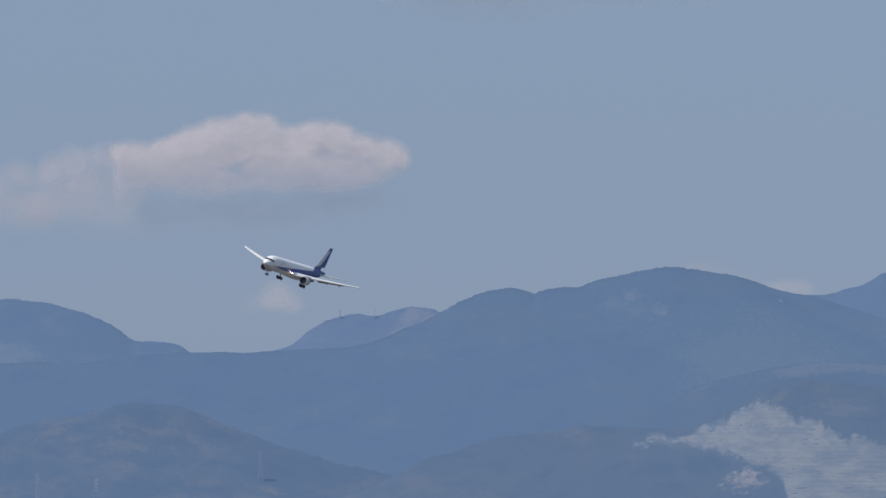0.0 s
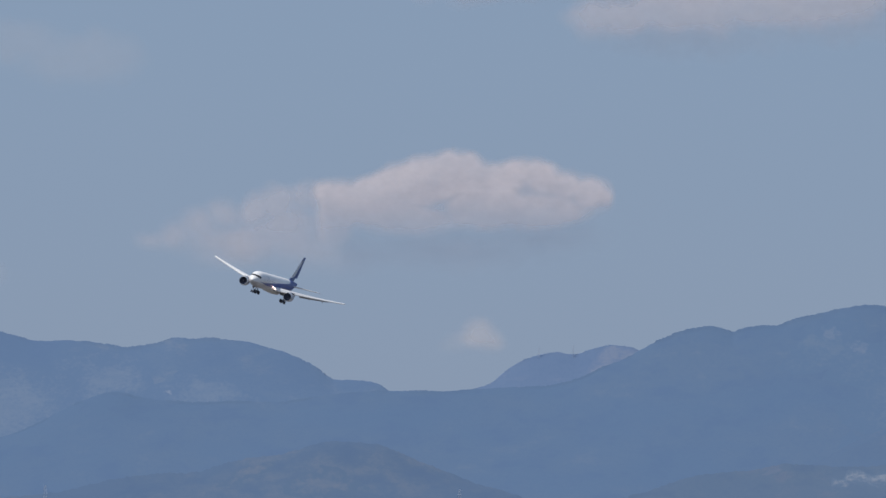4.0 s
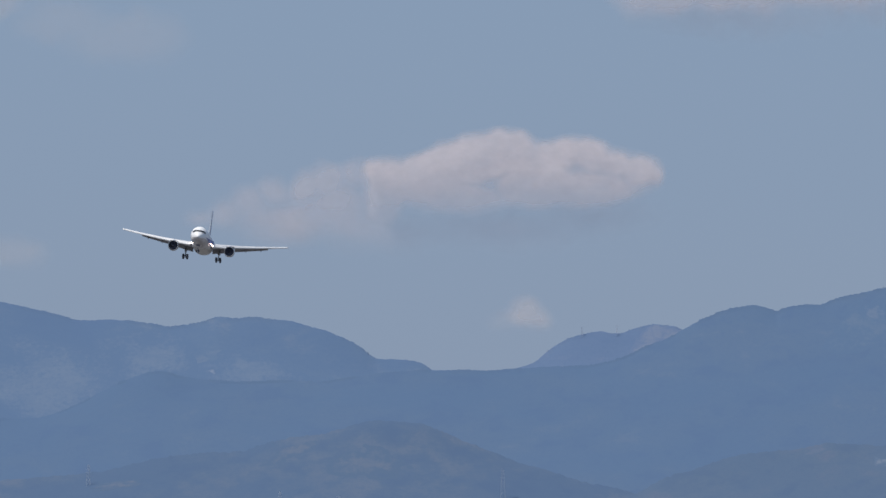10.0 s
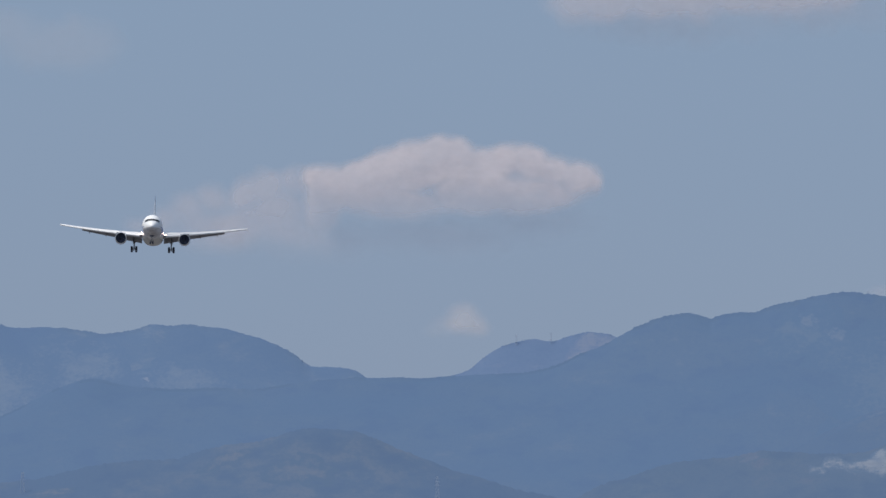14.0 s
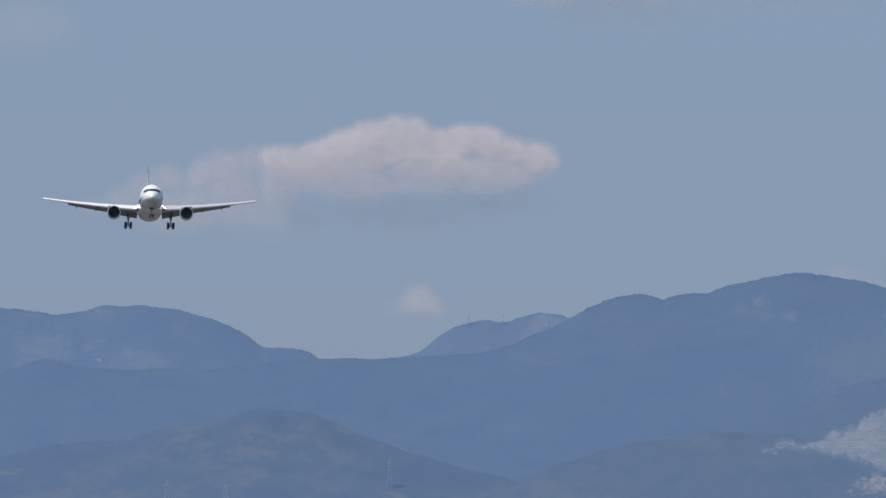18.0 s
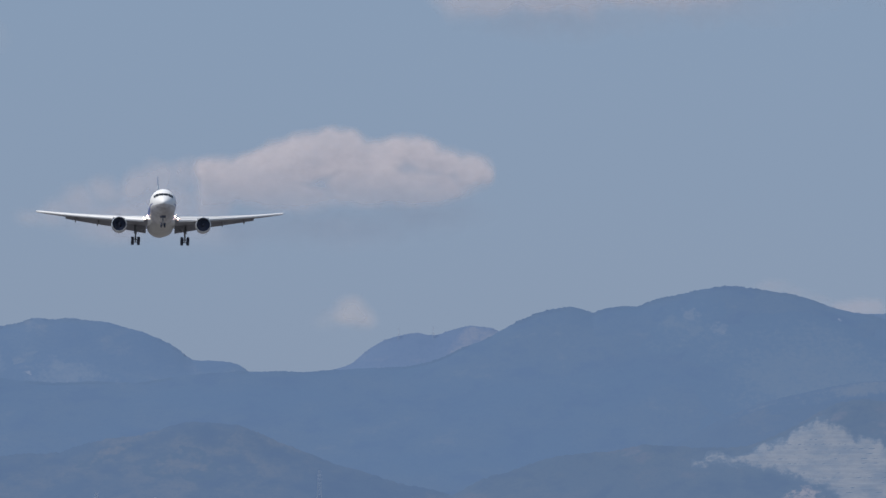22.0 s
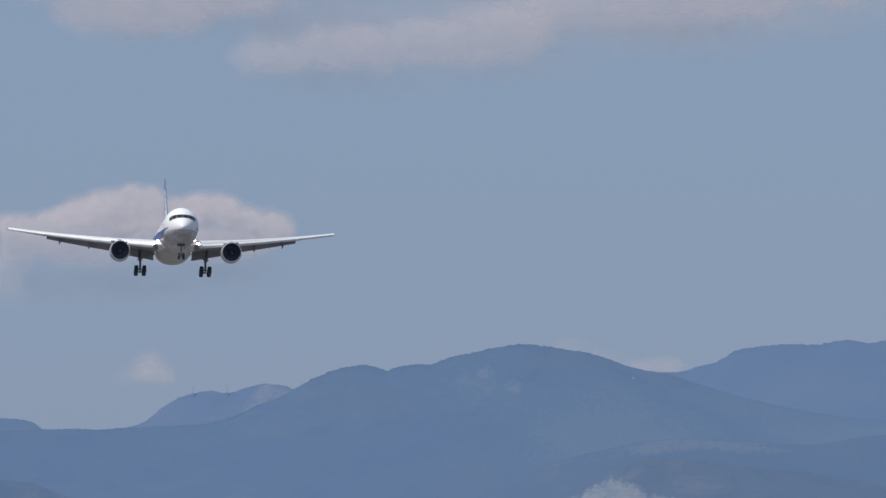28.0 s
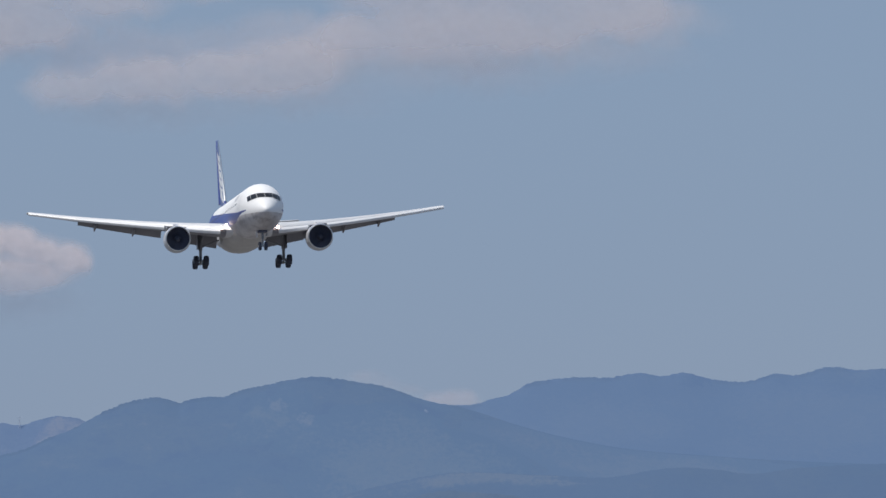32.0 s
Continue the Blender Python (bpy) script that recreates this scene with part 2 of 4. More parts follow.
def soften(me, share=0.72):
    """Flattens a slope's shading as thick haze would: leans the shading normals towards the slope's mean."""
    nrm = np.empty(len(me.vertices) * 3)
    me.vertex_normals.foreach_get("vector", nrm)
    nrm = nrm.reshape(-1, 3)
    nrm = nrm * (1 - share) + np.array((0.0, -0.55, 0.83)) * share
    nrm /= np.linalg.norm(nrm, axis=1)[:, None]
    me.normals_split_custom_set_from_vertices(nrm.tolist())


class Ridge:
    """A mountain ridge: a crest line at a distance, a wooded slope down to the plain before it and a back slope."""

    def __init__(self, far, depth, crest, seed, spur=0.05, canopy=0.2, step=0.6, bald=1e4):
        self.far, self.depth, self.seed, self.spur, self.canopy, self.bald = far, depth, seed, spur, canopy, bald
        self.cx, self.cz = np.array(crest).T
        self.bx = np.arange(self.cx[0], self.cx[-1], 4.0)
        line = np.pad(curve_at(self.cx, self.cz, self.bx), 24, mode='edge')
        self.bz = np.convolve(line, np.hanning(49) / np.hanning(49).sum(), 'valid')
        wide = np.pad(self.bz, 100, mode='edge')
        self.wz = np.convolve(wide, np.hanning(201) / np.hanning(201).sum(), 'valid')
        self.xs = np.arange(self.cx[0], self.cx[-1] + step, step)

    def height(self, x, s):
        """The land's height at x and at the share s of the way from crest (0) to foot (1)."""
        crest = curve_at(self.cx, self.cz, x)
        broad = np.interp(x, self.bx, self.bz)
        ease = np.clip(s / 0.09, 0, 1)
        top = crest + (broad - crest) * ease * ease * (3 - 2 * ease)      # the crest's small dips fade on the slope
        ease = np.clip(s / 0.5, 0, 1)
        top = top + 0.85 * (np.interp(x, self.bx, self.wz) - top) * ease * ease * (3 - 2 * ease)
        top = np.minimum(top, np.maximum(crest, 1) * (1 + 0.75 * s))
        bow = 0.008 * value_noise(x / 90, x * 0, self.seed)
        fall = 1 - s * (0.82 + bow) - (0.18 - bow) * s * s
        ribs = fractal(x / 60 + 1.5 * s + 7, s * 4.2 + 3, self.seed + 11, 4)
        z = top * fall + self.spur * 24 * ribs * np.sin(np.pi * np.clip(s, 0, 1)) * (0.3 + 0.7 * s)
        trees = value_noise(x / 1.15, s * 9, self.seed + 30) + 0.9 * value_noise(x / 2.1, s * 9, self.seed + 31) + 0.5 * value_noise(x / 6, s * 9, self.seed + 32)
        return z + self.canopy * np.clip((self.bald - x) / 20, 0.15, 1) * trees * np.clip(1.0 - s * 70, 0.0, 1)

    def mesh(self, name, mat, rows=84):
        ss = np.concatenate([[-0.30, -0.15, -0.06], np.linspace(0, 1, rows) ** 1.6])
        x, s = np.meshgrid(self.xs, ss)
        z = np.where(s < 0, self.height(x, 0 * s) * (1 + s * 2.2), self.height(x, np.abs(s)))
        y = self.far - s * self.depth
        z = np.where(s >= 1, -1.0, z)
        v = np.stack([x, y, z], -1).reshape(-1, 3)
        r, c = x.shape
        i = (np.arange(r - 1)[:, None] * c + np.arange(c - 1)[None]).ravel()
        f = np.stack([i, i + c, i + c + 1, i + 1], 1)
        me = bpy.data.meshes.new(name)
        me.from_pydata(v.tolist(), [], f.tolist())
        me.materials.append(mat)
        me.shade_smooth()
        soften(me)
        return new(name, me)


FAR_HILL_CREST = [(-194.9, 200.7), (-158.3, 212.8), (-138.5, 224.7), (-130.9, 227.4), (-120.2, 235.6), (-114.1, 239.3), (-108.0, 241.7), (-102.0, 243.2), (-94.3, 244.4), (-89.8, 243.5), (-84.3, 243.2), (-77.6, 245.3), (-70.0, 247.4), (-63.9, 248.0), (-59.3, 247.4), (-53.3, 246.5), (-47.2, 243.2), (-30.4, 232.5), (0.0, 215.8), (24.3, 203.6)]
far_hill_land = Ridge(4860, 260, FAR_HILL_CREST, 52, canopy=0.15)
LEFT_MOUNTAIN_CREST = [(-561.8, 266.5), (-472.4, 263.0), (-436.8, 258.1), (-411.6, 253.8), (-396.7, 250.5), (-379.0, 246.6), (-362.7, 242.7), (-346.4, 242.9), (-324.2, 240.5), (-316.8, 239.0), (-308.0, 240.1), (-299.1, 241.6), (-291.1, 244.2), (-281.4, 243.3), (-272.5, 244.1), (-263.7, 242.9), (-251.8, 241.7), (-243.0, 239.1), (-234.1, 236.7), (-223.8, 232.2), (-216.4, 228.1), (-208.5, 222.5), (-203.2, 221.9), (-192.9, 221.5), (-187.0, 220.7), (-182.5, 218.9), (-176.7, 213.3), (-153.1, 200.0), (-117.7, 185.2)]
left_mountain_land = Ridge(4700, 330, LEFT_MOUNTAIN_CREST, 52, canopy=0.16)
RIGHT_MOUNTAIN_CREST = [(73.9, 200.7), (97.5, 224.4), (118.2, 239.2), (133.0, 244.6), (147.8, 247.0), (154.9, 247.3), (161.1, 249.6), (171.5, 252.3), (181.8, 257.7), (192.2, 260.1), (207.0, 261.6), (224.8, 261.3), (242.5, 263.8), (251.4, 262.3), (264.8, 264.1), (275.2, 261.5), (288.5, 259.5), (297.4, 259.5), (313.7, 263.7), (321.1, 262.8), (340.5, 267.1), (355.3, 265.6), (370.2, 266.6), (414.8, 269.8), (504.3, 264.3)]
right_mountain_land = Ridge(4720, 330, RIGHT_MOUNTAIN_CREST, 65, canopy=0.16)
MAIN_MOUNTAIN_WEST = [(-545.1, 175.2), (-429.5, 183.4), (-399.3, 185.8), (-370.6, 186.6), (-359.1, 190.3), (-341.8, 198.8), (-327.5, 205.6), (-316.0, 209.0), (-310.3, 209.6), (-301.7, 207.3), (-284.5, 204.9), (-270.1, 204.0), (-250.1, 204.8), (-227.2, 204.2), (-215.7, 206.2), (-202.8, 207.9), (-188.5, 209.3), (-174.8, 209.8), (-160.0, 209.8), (-142.8, 209.5), (-129.9, 210.6), (-114.2, 211.5), (-88.5, 213.1), (-75.7, 216.8), (-67.1, 221.1), (-55.7, 225.4), (-46.5, 230.3), (-37.1, 235.4)]
MAIN_MOUNTAIN_EAST = [(-30.0, 238.3), (-22.8, 240.5), (-17.1, 241.7), (-12.8, 242.2), (-7.1, 241.7), (-2.9, 240.2), (0.0, 239.4), (4.0, 240.8), (17.1, 242.5), (24.3, 242.8), (30.0, 245.4), (41.4, 248.0), (51.4, 250.3), (67.1, 252.6), (81.4, 251.4), (89.9, 250.0), (98.5, 248.9), (109.9, 246.0), (121.4, 242.0), (128.5, 240.1), (137.1, 238.6), (148.5, 235.8), (171.4, 228.4), (214.3, 218.5), (271.6, 212.9), (357.6, 208.9), (487.2, 206.6)]
main_mountain_land = Ridge(4560, 360, MAIN_MOUNTAIN_WEST + MAIN_MOUNTAIN_EAST, 7, canopy=0.16, bald=150)
MIDDLE_HILLS_CREST = [(-27.1, 138.2), (16.3, 151.8), (43.4, 166.7), (62.4, 176.7), (77.3, 182.7), (101.7, 189.2), (130.4, 194.1), (176.3, 193.1), (211.6, 192.6), (226.3, 195.7), (239.9, 197.0), (258.9, 195.7), (271.5, 194.1), (298.7, 196.9), (339.6, 199.0), (462.6, 201.7)]
middle_hills_land = Ridge(4330, 240, MIDDLE_HILLS_CREST, 95, canopy=0.18)
LEFT_FOOTHILL_CREST = [(-497.2, 133.8), (-391.9, 138.7), (-364.3, 140.4), (-330.2, 143.2), (-311.8, 145.0), (-285.7, 150.9), (-264.7, 153.5), (-246.4, 154.5), (-233.4, 158.3), (-220.3, 160.9), (-207.2, 162.7), (-196.8, 165.6), (-186.4, 168.4), (-175.9, 168.1), (-160.3, 165.8), (-149.8, 161.3), (-136.8, 156.1), (-121.2, 149.8), (-102.9, 144.6), (-89.9, 140.4), (-76.8, 137.8), (-52.1, 130.3), (0.0, 114.6)]
left_foothill_land = Ridge(4160, 260, LEFT_FOOTHILL_CREST, 92, canopy=0.32)
QUARRY_HILL_CREST = [(-128.4, 113.1), (-77.0, 127.1), (-60.3, 134.3), (-50.1, 139.9), (-39.8, 143.0), (-27.0, 147.4), (-14.1, 150.5), (1.3, 152.0), (11.6, 153.3), (21.8, 155.1), (47.5, 154.1), (73.2, 155.9), (88.6, 162.3), (101.4, 169.5), (109.1, 173.4), (120.7, 175.7), (132.3, 175.2), (158.0, 172.7), (183.7, 170.1), (218.4, 164.5), (257.0, 156.9), (321.5, 149.4), (438.1, 144.6)]
quarry_hill_land = Ridge(4100, 260, QUARRY_HILL_CREST, 66, canopy=0.3)

# each woods material holds its own share of painted-in blue haze
HAZY_FAR = forest_material("hazy_far_woods", (0.168, 0.182, 0.158), (0.215, 0.215, 0.176), (0.35, 0.30, 0.205), 0.54, haze_share=0.85)
HAZY_LEFT = forest_material("hazy_high_woods", (0.075, 0.099, 0.05), (0.133, 0.156, 0.066), (0.268, 0.252, 0.11), 0.52, haze_share=0.84)
HAZY_RIGHT = forest_material("hazy_pass_woods", (0.090, 0.110, 0.060), (0.125, 0.142, 0.062), (0.185, 0.185, 0.075), 0.55, 1.0, 0.3, haze_share=0.86)
HAZY_MAIN = forest_material("hazy_main_woods", (0.055, 0.083, 0.046), (0.085, 0.097, 0.024), (0.143, 0.137, 0.044), 0.56, 1.0, 0.3, haze_share=0.8)
HAZY_MID = forest_material("hazy_hill_woods", (0.046, 0.063, 0.034), (0.064, 0.070, 0.014), (0.11, 0.10, 0.02), 0.56, haze_share=0.77)
HAZY_NEAR = forest_material("hazy_foothill_woods", (0.047, 0.058, 0.032), (0.086, 0.083, 0.022), (0.140, 0.116, 0.036), 0.46, 1.3, 0.30, haze_share=0.72)
HAZY_QUARRY = forest_material("hazy_quarry_woods", (0.068, 0.076, 0.034), (0.092, 0.092, 0.026), (0.130, 0.100, 0.034), 0.5, 1.3, 0.3, haze_share=0.7)

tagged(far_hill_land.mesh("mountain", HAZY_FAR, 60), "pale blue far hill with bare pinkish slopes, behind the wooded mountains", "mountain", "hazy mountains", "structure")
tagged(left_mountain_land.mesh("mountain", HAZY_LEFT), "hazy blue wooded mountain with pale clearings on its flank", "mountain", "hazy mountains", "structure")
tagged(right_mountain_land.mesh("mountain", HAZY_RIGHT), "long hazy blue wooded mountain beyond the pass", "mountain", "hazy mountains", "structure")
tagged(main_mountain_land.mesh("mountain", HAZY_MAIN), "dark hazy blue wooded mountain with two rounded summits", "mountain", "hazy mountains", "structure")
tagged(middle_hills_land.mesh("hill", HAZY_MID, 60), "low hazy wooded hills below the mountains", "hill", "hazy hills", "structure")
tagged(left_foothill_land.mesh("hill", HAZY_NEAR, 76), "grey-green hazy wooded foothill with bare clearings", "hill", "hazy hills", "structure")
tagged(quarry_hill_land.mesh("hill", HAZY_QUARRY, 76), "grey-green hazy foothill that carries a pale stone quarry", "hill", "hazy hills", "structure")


def quarry_reach(x):
    """The quarry's lower and upper limit on its hill."""
    top_x = [44, 52, 65, 75, 83, 93, 102, 116, 127, 137, 159, 200]
    top_z = [146.5, 150, 152, 155, 160, 165.5, 167.5, 163, 159.5, 153, 145, 130]
    low_x = [44, 60, 76, 88, 106, 111, 116, 200]
    low_z = [143, 144, 142.5, 140, 134.5, 125, 108, 90]
    return np.interp(x, low_x, low_z, left=400, right=400), np.interp(x, top_x, top_z, left=0, right=0)


def canopy(land, name, mat, reach, slope, count, wide, tall, seed, label, gaps=-0.15, even=0.95):
    """Rounded tree crowns along a crest or over a slope, in loose stands."""
    rng = np.random.RandomState(seed)
    x = rng.uniform(*reach, count)
    s = slope[0] + (slope[1] - slope[0]) * rng.uniform(0, 1, count) ** 1.3
    stand = fractal(x / 17, s * land.depth / 12, seed + 3, 3) + 0.5 * value_noise(x / 3.1, s * 60, seed + 9)
    z = land.height(x, s)
    wooded = stand > gaps
    x, s, z = x[wooded], s[wooded], z[wooded]
    k = len(x)
    r = rng.uniform(*wide, k)
    h = rng.uniform(*tall, k)
    turn = rng.uniform(0, 6.28, k)
    rings = ((-0.5, 1.5), (0.2, 1.05), (0.7, 0.58))
    ang = np.arange(6) * math.pi / 3
    verts = np.empty((k, 19, 3))
    for j, (up, out) in enumerate(rings):
        wob = rng.uniform(0.82, 1.18, (k, 6))
        verts[:, j * 6:j * 6 + 6, 0] = x[:, None] + r[:, None] * out * wob * np.cos(ang + turn[:, None])
        verts[:, j * 6:j * 6 + 6, 1] = land.far - s[:, None] * land.depth + r[:, None] * out * wob * np.sin(ang + turn[:, None])
        verts[:, j * 6:j * 6 + 6, 2] = z[:, None] + h[:, None] * up * rng.uniform(0.85, 1.15, (k, 6))
        if j == 0:                                                       # the skirt follows the slope into the ground
            foot = np.clip((land.far - verts[:, :6, 1]) / land.depth, 0, 1)
            verts[:, :6, 2] = land.height(verts[:, :6, 0], foot) - 0.25
    verts[:, 18] = np.stack([x, land.far - s * land.depth, z + h * 1.02], -1)
    quads = [(j * 6 + i, j * 6 + (i + 1) % 6, j * 6 + 6 + (i + 1) % 6, j * 6 + 6 + i) for j in range(2) for i in range(6)]
    caps = [(12 + i, 12 + (i + 1) % 6, 18) for i in range(6)]
    off = np.arange(k)[:, None, None] * 19
    faces = (np.array(quads)[None] + off).reshape(-1, 4).tolist() + (np.array(caps)[None] + off).reshape(-1, 3).tolist()
    me = bpy.data.meshes.new(name)
    me.from_pydata(verts.reshape(-1, 3).tolist(), [], faces)
    me.materials.append(mat)
    me.shade_smooth()
    soften(me, even)
    return tagged(new(name, me), label, "trees", "woods on the slopes", "stuff")


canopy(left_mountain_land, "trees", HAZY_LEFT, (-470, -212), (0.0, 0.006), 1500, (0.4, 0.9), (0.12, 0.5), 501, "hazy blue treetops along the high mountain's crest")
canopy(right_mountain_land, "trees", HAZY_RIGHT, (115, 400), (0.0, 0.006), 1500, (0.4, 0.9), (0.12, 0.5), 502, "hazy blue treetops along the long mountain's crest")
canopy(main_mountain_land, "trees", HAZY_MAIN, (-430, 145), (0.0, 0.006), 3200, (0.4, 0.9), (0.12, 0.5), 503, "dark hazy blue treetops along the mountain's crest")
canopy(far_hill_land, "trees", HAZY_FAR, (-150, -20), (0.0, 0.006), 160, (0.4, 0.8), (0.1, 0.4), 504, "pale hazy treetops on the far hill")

# unseen ground; its grey is set by the light it bounces under the airliner
GROUND_GREY = forest_material("ground_bounce_grey", (0.15, 0.148, 0.15), (0.185, 0.18, 0.18), (0.25, 0.242, 0.24), 0.6, 3.0)
gm = bpy.data.meshes.new("ground")
gx = [-4900, -2500, -1200, -500, -150, -40, 0, 40, 150, 500, 1200, 2500, 4900]
gm.from_pydata([(x, y, 0.0) for y in gx for x in gx], [], [(j * 13 + i, j * 13 + i + 1, (j + 1) * 13 + i + 1, (j + 1) * 13 + i) for j in range(12) for i in range(12)])
gm.materials.append(GROUND_GREY)
tagged(new("ground", gm), "flat grey plain that runs to the foot of the hills, toned to bounce light up", "ground", kind="structure")


def ground_cover(name, bare, mixed, woods, lines=0.0, ragged=2.0, haze_share=0.8):
    """Bare stone or earth that thins out into the woods at its edge, with blue haze painted in."""
    m = bpy.data.materials.new(name)
    m.use_nodes = True
    n, l = m.node_tree.nodes, m.node_tree.links
    p = n["Principled BSDF"]
    p.inputs["Roughness"].default_value = 0.95
    p.inputs["Specular IOR Level"].default_value = 0.0
    co = n.new("ShaderNodeTexCoord").outputs["Object"]
    at = n.new("ShaderNodeAttribute")
    at.attribute_name = "cover"
    a = noise_tex(n, l, co, 0.10, 5, 0.6, (1, 0.3, 1.6))
    b = noise_tex(n, l, co, 0.55, 5, 0.65, (0.7, 0.16, 1.0))
    c = noise_tex(n, l, co, 0.9, 4, 0.6, (0.12, 0.15, 1.7))
    col = blend(n, l, span(n, l, a, 0.35, 0.65), bare, mixed)
    col = blend(n, l, span(n, l, c, 0.48, 0.68, 0, lines), col, woods)
    edge = calc(n, l, "MULTIPLY_ADD", calc(n, l, "SUBTRACT", b, 0.5), ragged, at.outputs["Fac"])
    col = blend(n, l, span(n, l, edge, 0.10, 0.95), woods, col)
    l.new(col, p.inputs["Base Color"])
    # the distance haze goes into this surface's colour as well
    mix_in_haze(n, l, p, haze_share)
    return m


def drape(hill, xs, ss, cover, z, name, mat, least=0.0, even=0.72):
    """A patch of ground laid on a hill's slope where cover is above least."""
    x, s = np.meshgrid(xs, ss)
    v = np.stack([x, hill.far - s * hill.depth, z], -1).reshape(-1, 3)
    r, c = x.shape
    keep = cover > least
    i = (np.arange(r - 1)[:, None] * c + np.arange(c - 1)[None])
    i = i[keep[:-1, :-1] & keep[1:, :-1] & keep[:-1, 1:] & keep[1:, 1:]]
    q = np.stack([i, i + c, i + c + 1, i + 1], 1)
    used, inv = np.unique(q, return_inverse=True)
    me = bpy.data.meshes.new(name)
    me.from_pydata(v[used].tolist(), [], inv.reshape(-1, 4).tolist())
    me.attributes.new("cover", "FLOAT", "POINT").data.foreach_set("value", cover.ravel()[used].astype(np.float32))
    me.materials.append(mat)
    me.shade_smooth()
    soften(me, even)
    return new(name, me)


NEAR_WOODS = (0.055, 0.066, 0.034)
QUARRY_WOODS = (0.074, 0.080, 0.034)
STONE = ground_cover("quarry_stone", (0.262, 0.246, 0.165), (0.43, 0.378, 0.245), QUARRY_WOODS, 0.2, 2.0, haze_share=0.7)
SPOIL = ground_cover("quarry_spoil", (0.36, 0.28, 0.18), (0.50, 0.38, 0.24), QUARRY_WOODS, 0.2, 3.2, haze_share=0.7)
QUARRY_EARTH = ground_cover("quarry_earth", (0.128, 0.108, 0.052), (0.175, 0.138, 0.066), QUARRY_WOODS, haze_share=0.7)
EARTH = ground_cover("bare_earth", (0.131, 0.114, 0.051), (0.185, 0.14, 0.047), NEAR_WOODS, haze_share=0.7)
PALE_SCREE = ground_cover("pale_scree", (0.418, 0.347, 0.197), (0.518, 0.407, 0.217), (0.231, 0.207, 0.164), haze_share=0.85)
HIGH_EARTH = ground_cover("high_clearing", (0.21, 0.215, 0.11), (0.30, 0.29, 0.15), (0.085, 0.108, 0.052), haze_share=0.84)
MAIN_EARTH = ground_cover("gully_scrub", (0.13, 0.145, 0.062), (0.162, 0.168, 0.072), (0.06, 0.086, 0.042), haze_share=0.8)
RIGHT_EARTH = ground_cover("pass_scrub", (0.140, 0.152, 0.076), (0.168, 0.172, 0.08), (0.098, 0.116, 0.06), haze_share=0.86)
MID_EARTH = ground_cover("hill_scrub", (0.165, 0.155, 0.068), (0.19, 0.168, 0.06), (0.05, 0.066, 0.034), haze_share=0.77)
WHITE_ROCK = ground_cover("white_rock", (0.42, 0.40, 0.30), (0.50, 0.46, 0.33), (0.062, 0.081, 0.046), haze_share=0.82)


def quarry():
    """Stepped benches of pale stone cut into the hill's slope."""
    hill = quarry_hill_land
    xs = np.arange(40, 190, 0.6)
    ss = np.linspace(0.012, 0.66, 210)
    x, s = np.meshgrid(xs, ss)
    z = hill.height(x, s)
    bench = 2.3
    k = np.floor(z / bench)
    f = z / bench - k
    wob = 0.3 * value_noise(x / 5, k * 3.1, 77)
    step = bench * (k + np.clip((f - 0.30 - wob * 0.3) / 0.40, 0, 1))
    rough = 3.6 * fractal(x / 7, s * 11, 80, 4)
    lo, hi = quarry_reach(x)
    lo, hi = lo + rough * 0.8, hi + rough
    cover = np.clip(np.minimum(hi - z, z - lo) / 5.0, -0.6, 1)
    zz = z + 0.45 * np.clip(cover * 1.5, -1, 1) + (0.75 * (step - z) + 0.10 * value_noise(x / 2.6, s * 150, 78)) * np.clip(cover, 0, 1)
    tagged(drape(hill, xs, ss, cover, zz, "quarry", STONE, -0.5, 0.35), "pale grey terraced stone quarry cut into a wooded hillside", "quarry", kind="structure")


def clearing(hill, x0, s0, wide, tall, mat, label, seed, lean=0.0):
    """A bare patch on a wooded slope."""
    xs = np.arange(x0 - wide * 1.6, x0 + wide * 1.6, max(wide / 14, 0.25))
    ds = tall / hill.depth
    ss = np.arange(max(s0 - ds * 1.8, 0.004), s0 + ds * 1.8, ds / 10)
    x, s = np.meshgrid(xs, ss)
    u, v = (x - x0) / wide, (s - s0) / ds
    v = v + lean * u
    r = np.sqrt(u * u + v * v) + 0.35 * fractal(x / wide * 2.2, s / ds * 2.2, seed, 3)
    cover = np.clip(1.1 - r, -0.6, 0.8)
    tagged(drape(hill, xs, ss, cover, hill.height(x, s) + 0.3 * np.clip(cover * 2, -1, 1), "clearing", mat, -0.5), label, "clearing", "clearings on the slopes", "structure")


quarry()
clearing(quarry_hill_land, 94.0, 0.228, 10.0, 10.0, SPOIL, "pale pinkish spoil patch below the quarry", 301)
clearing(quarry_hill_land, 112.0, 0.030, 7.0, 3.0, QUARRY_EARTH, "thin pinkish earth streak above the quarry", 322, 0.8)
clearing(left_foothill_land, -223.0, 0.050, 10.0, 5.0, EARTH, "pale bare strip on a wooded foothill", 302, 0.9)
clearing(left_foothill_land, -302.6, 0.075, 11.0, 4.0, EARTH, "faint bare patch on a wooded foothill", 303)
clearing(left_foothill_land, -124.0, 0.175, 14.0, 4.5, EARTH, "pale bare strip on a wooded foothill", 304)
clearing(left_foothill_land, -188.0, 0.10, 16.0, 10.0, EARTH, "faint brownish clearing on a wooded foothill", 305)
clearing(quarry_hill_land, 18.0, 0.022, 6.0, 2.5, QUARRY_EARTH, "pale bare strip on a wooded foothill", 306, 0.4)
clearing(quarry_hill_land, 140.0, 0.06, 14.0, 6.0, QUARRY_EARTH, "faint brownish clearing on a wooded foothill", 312)
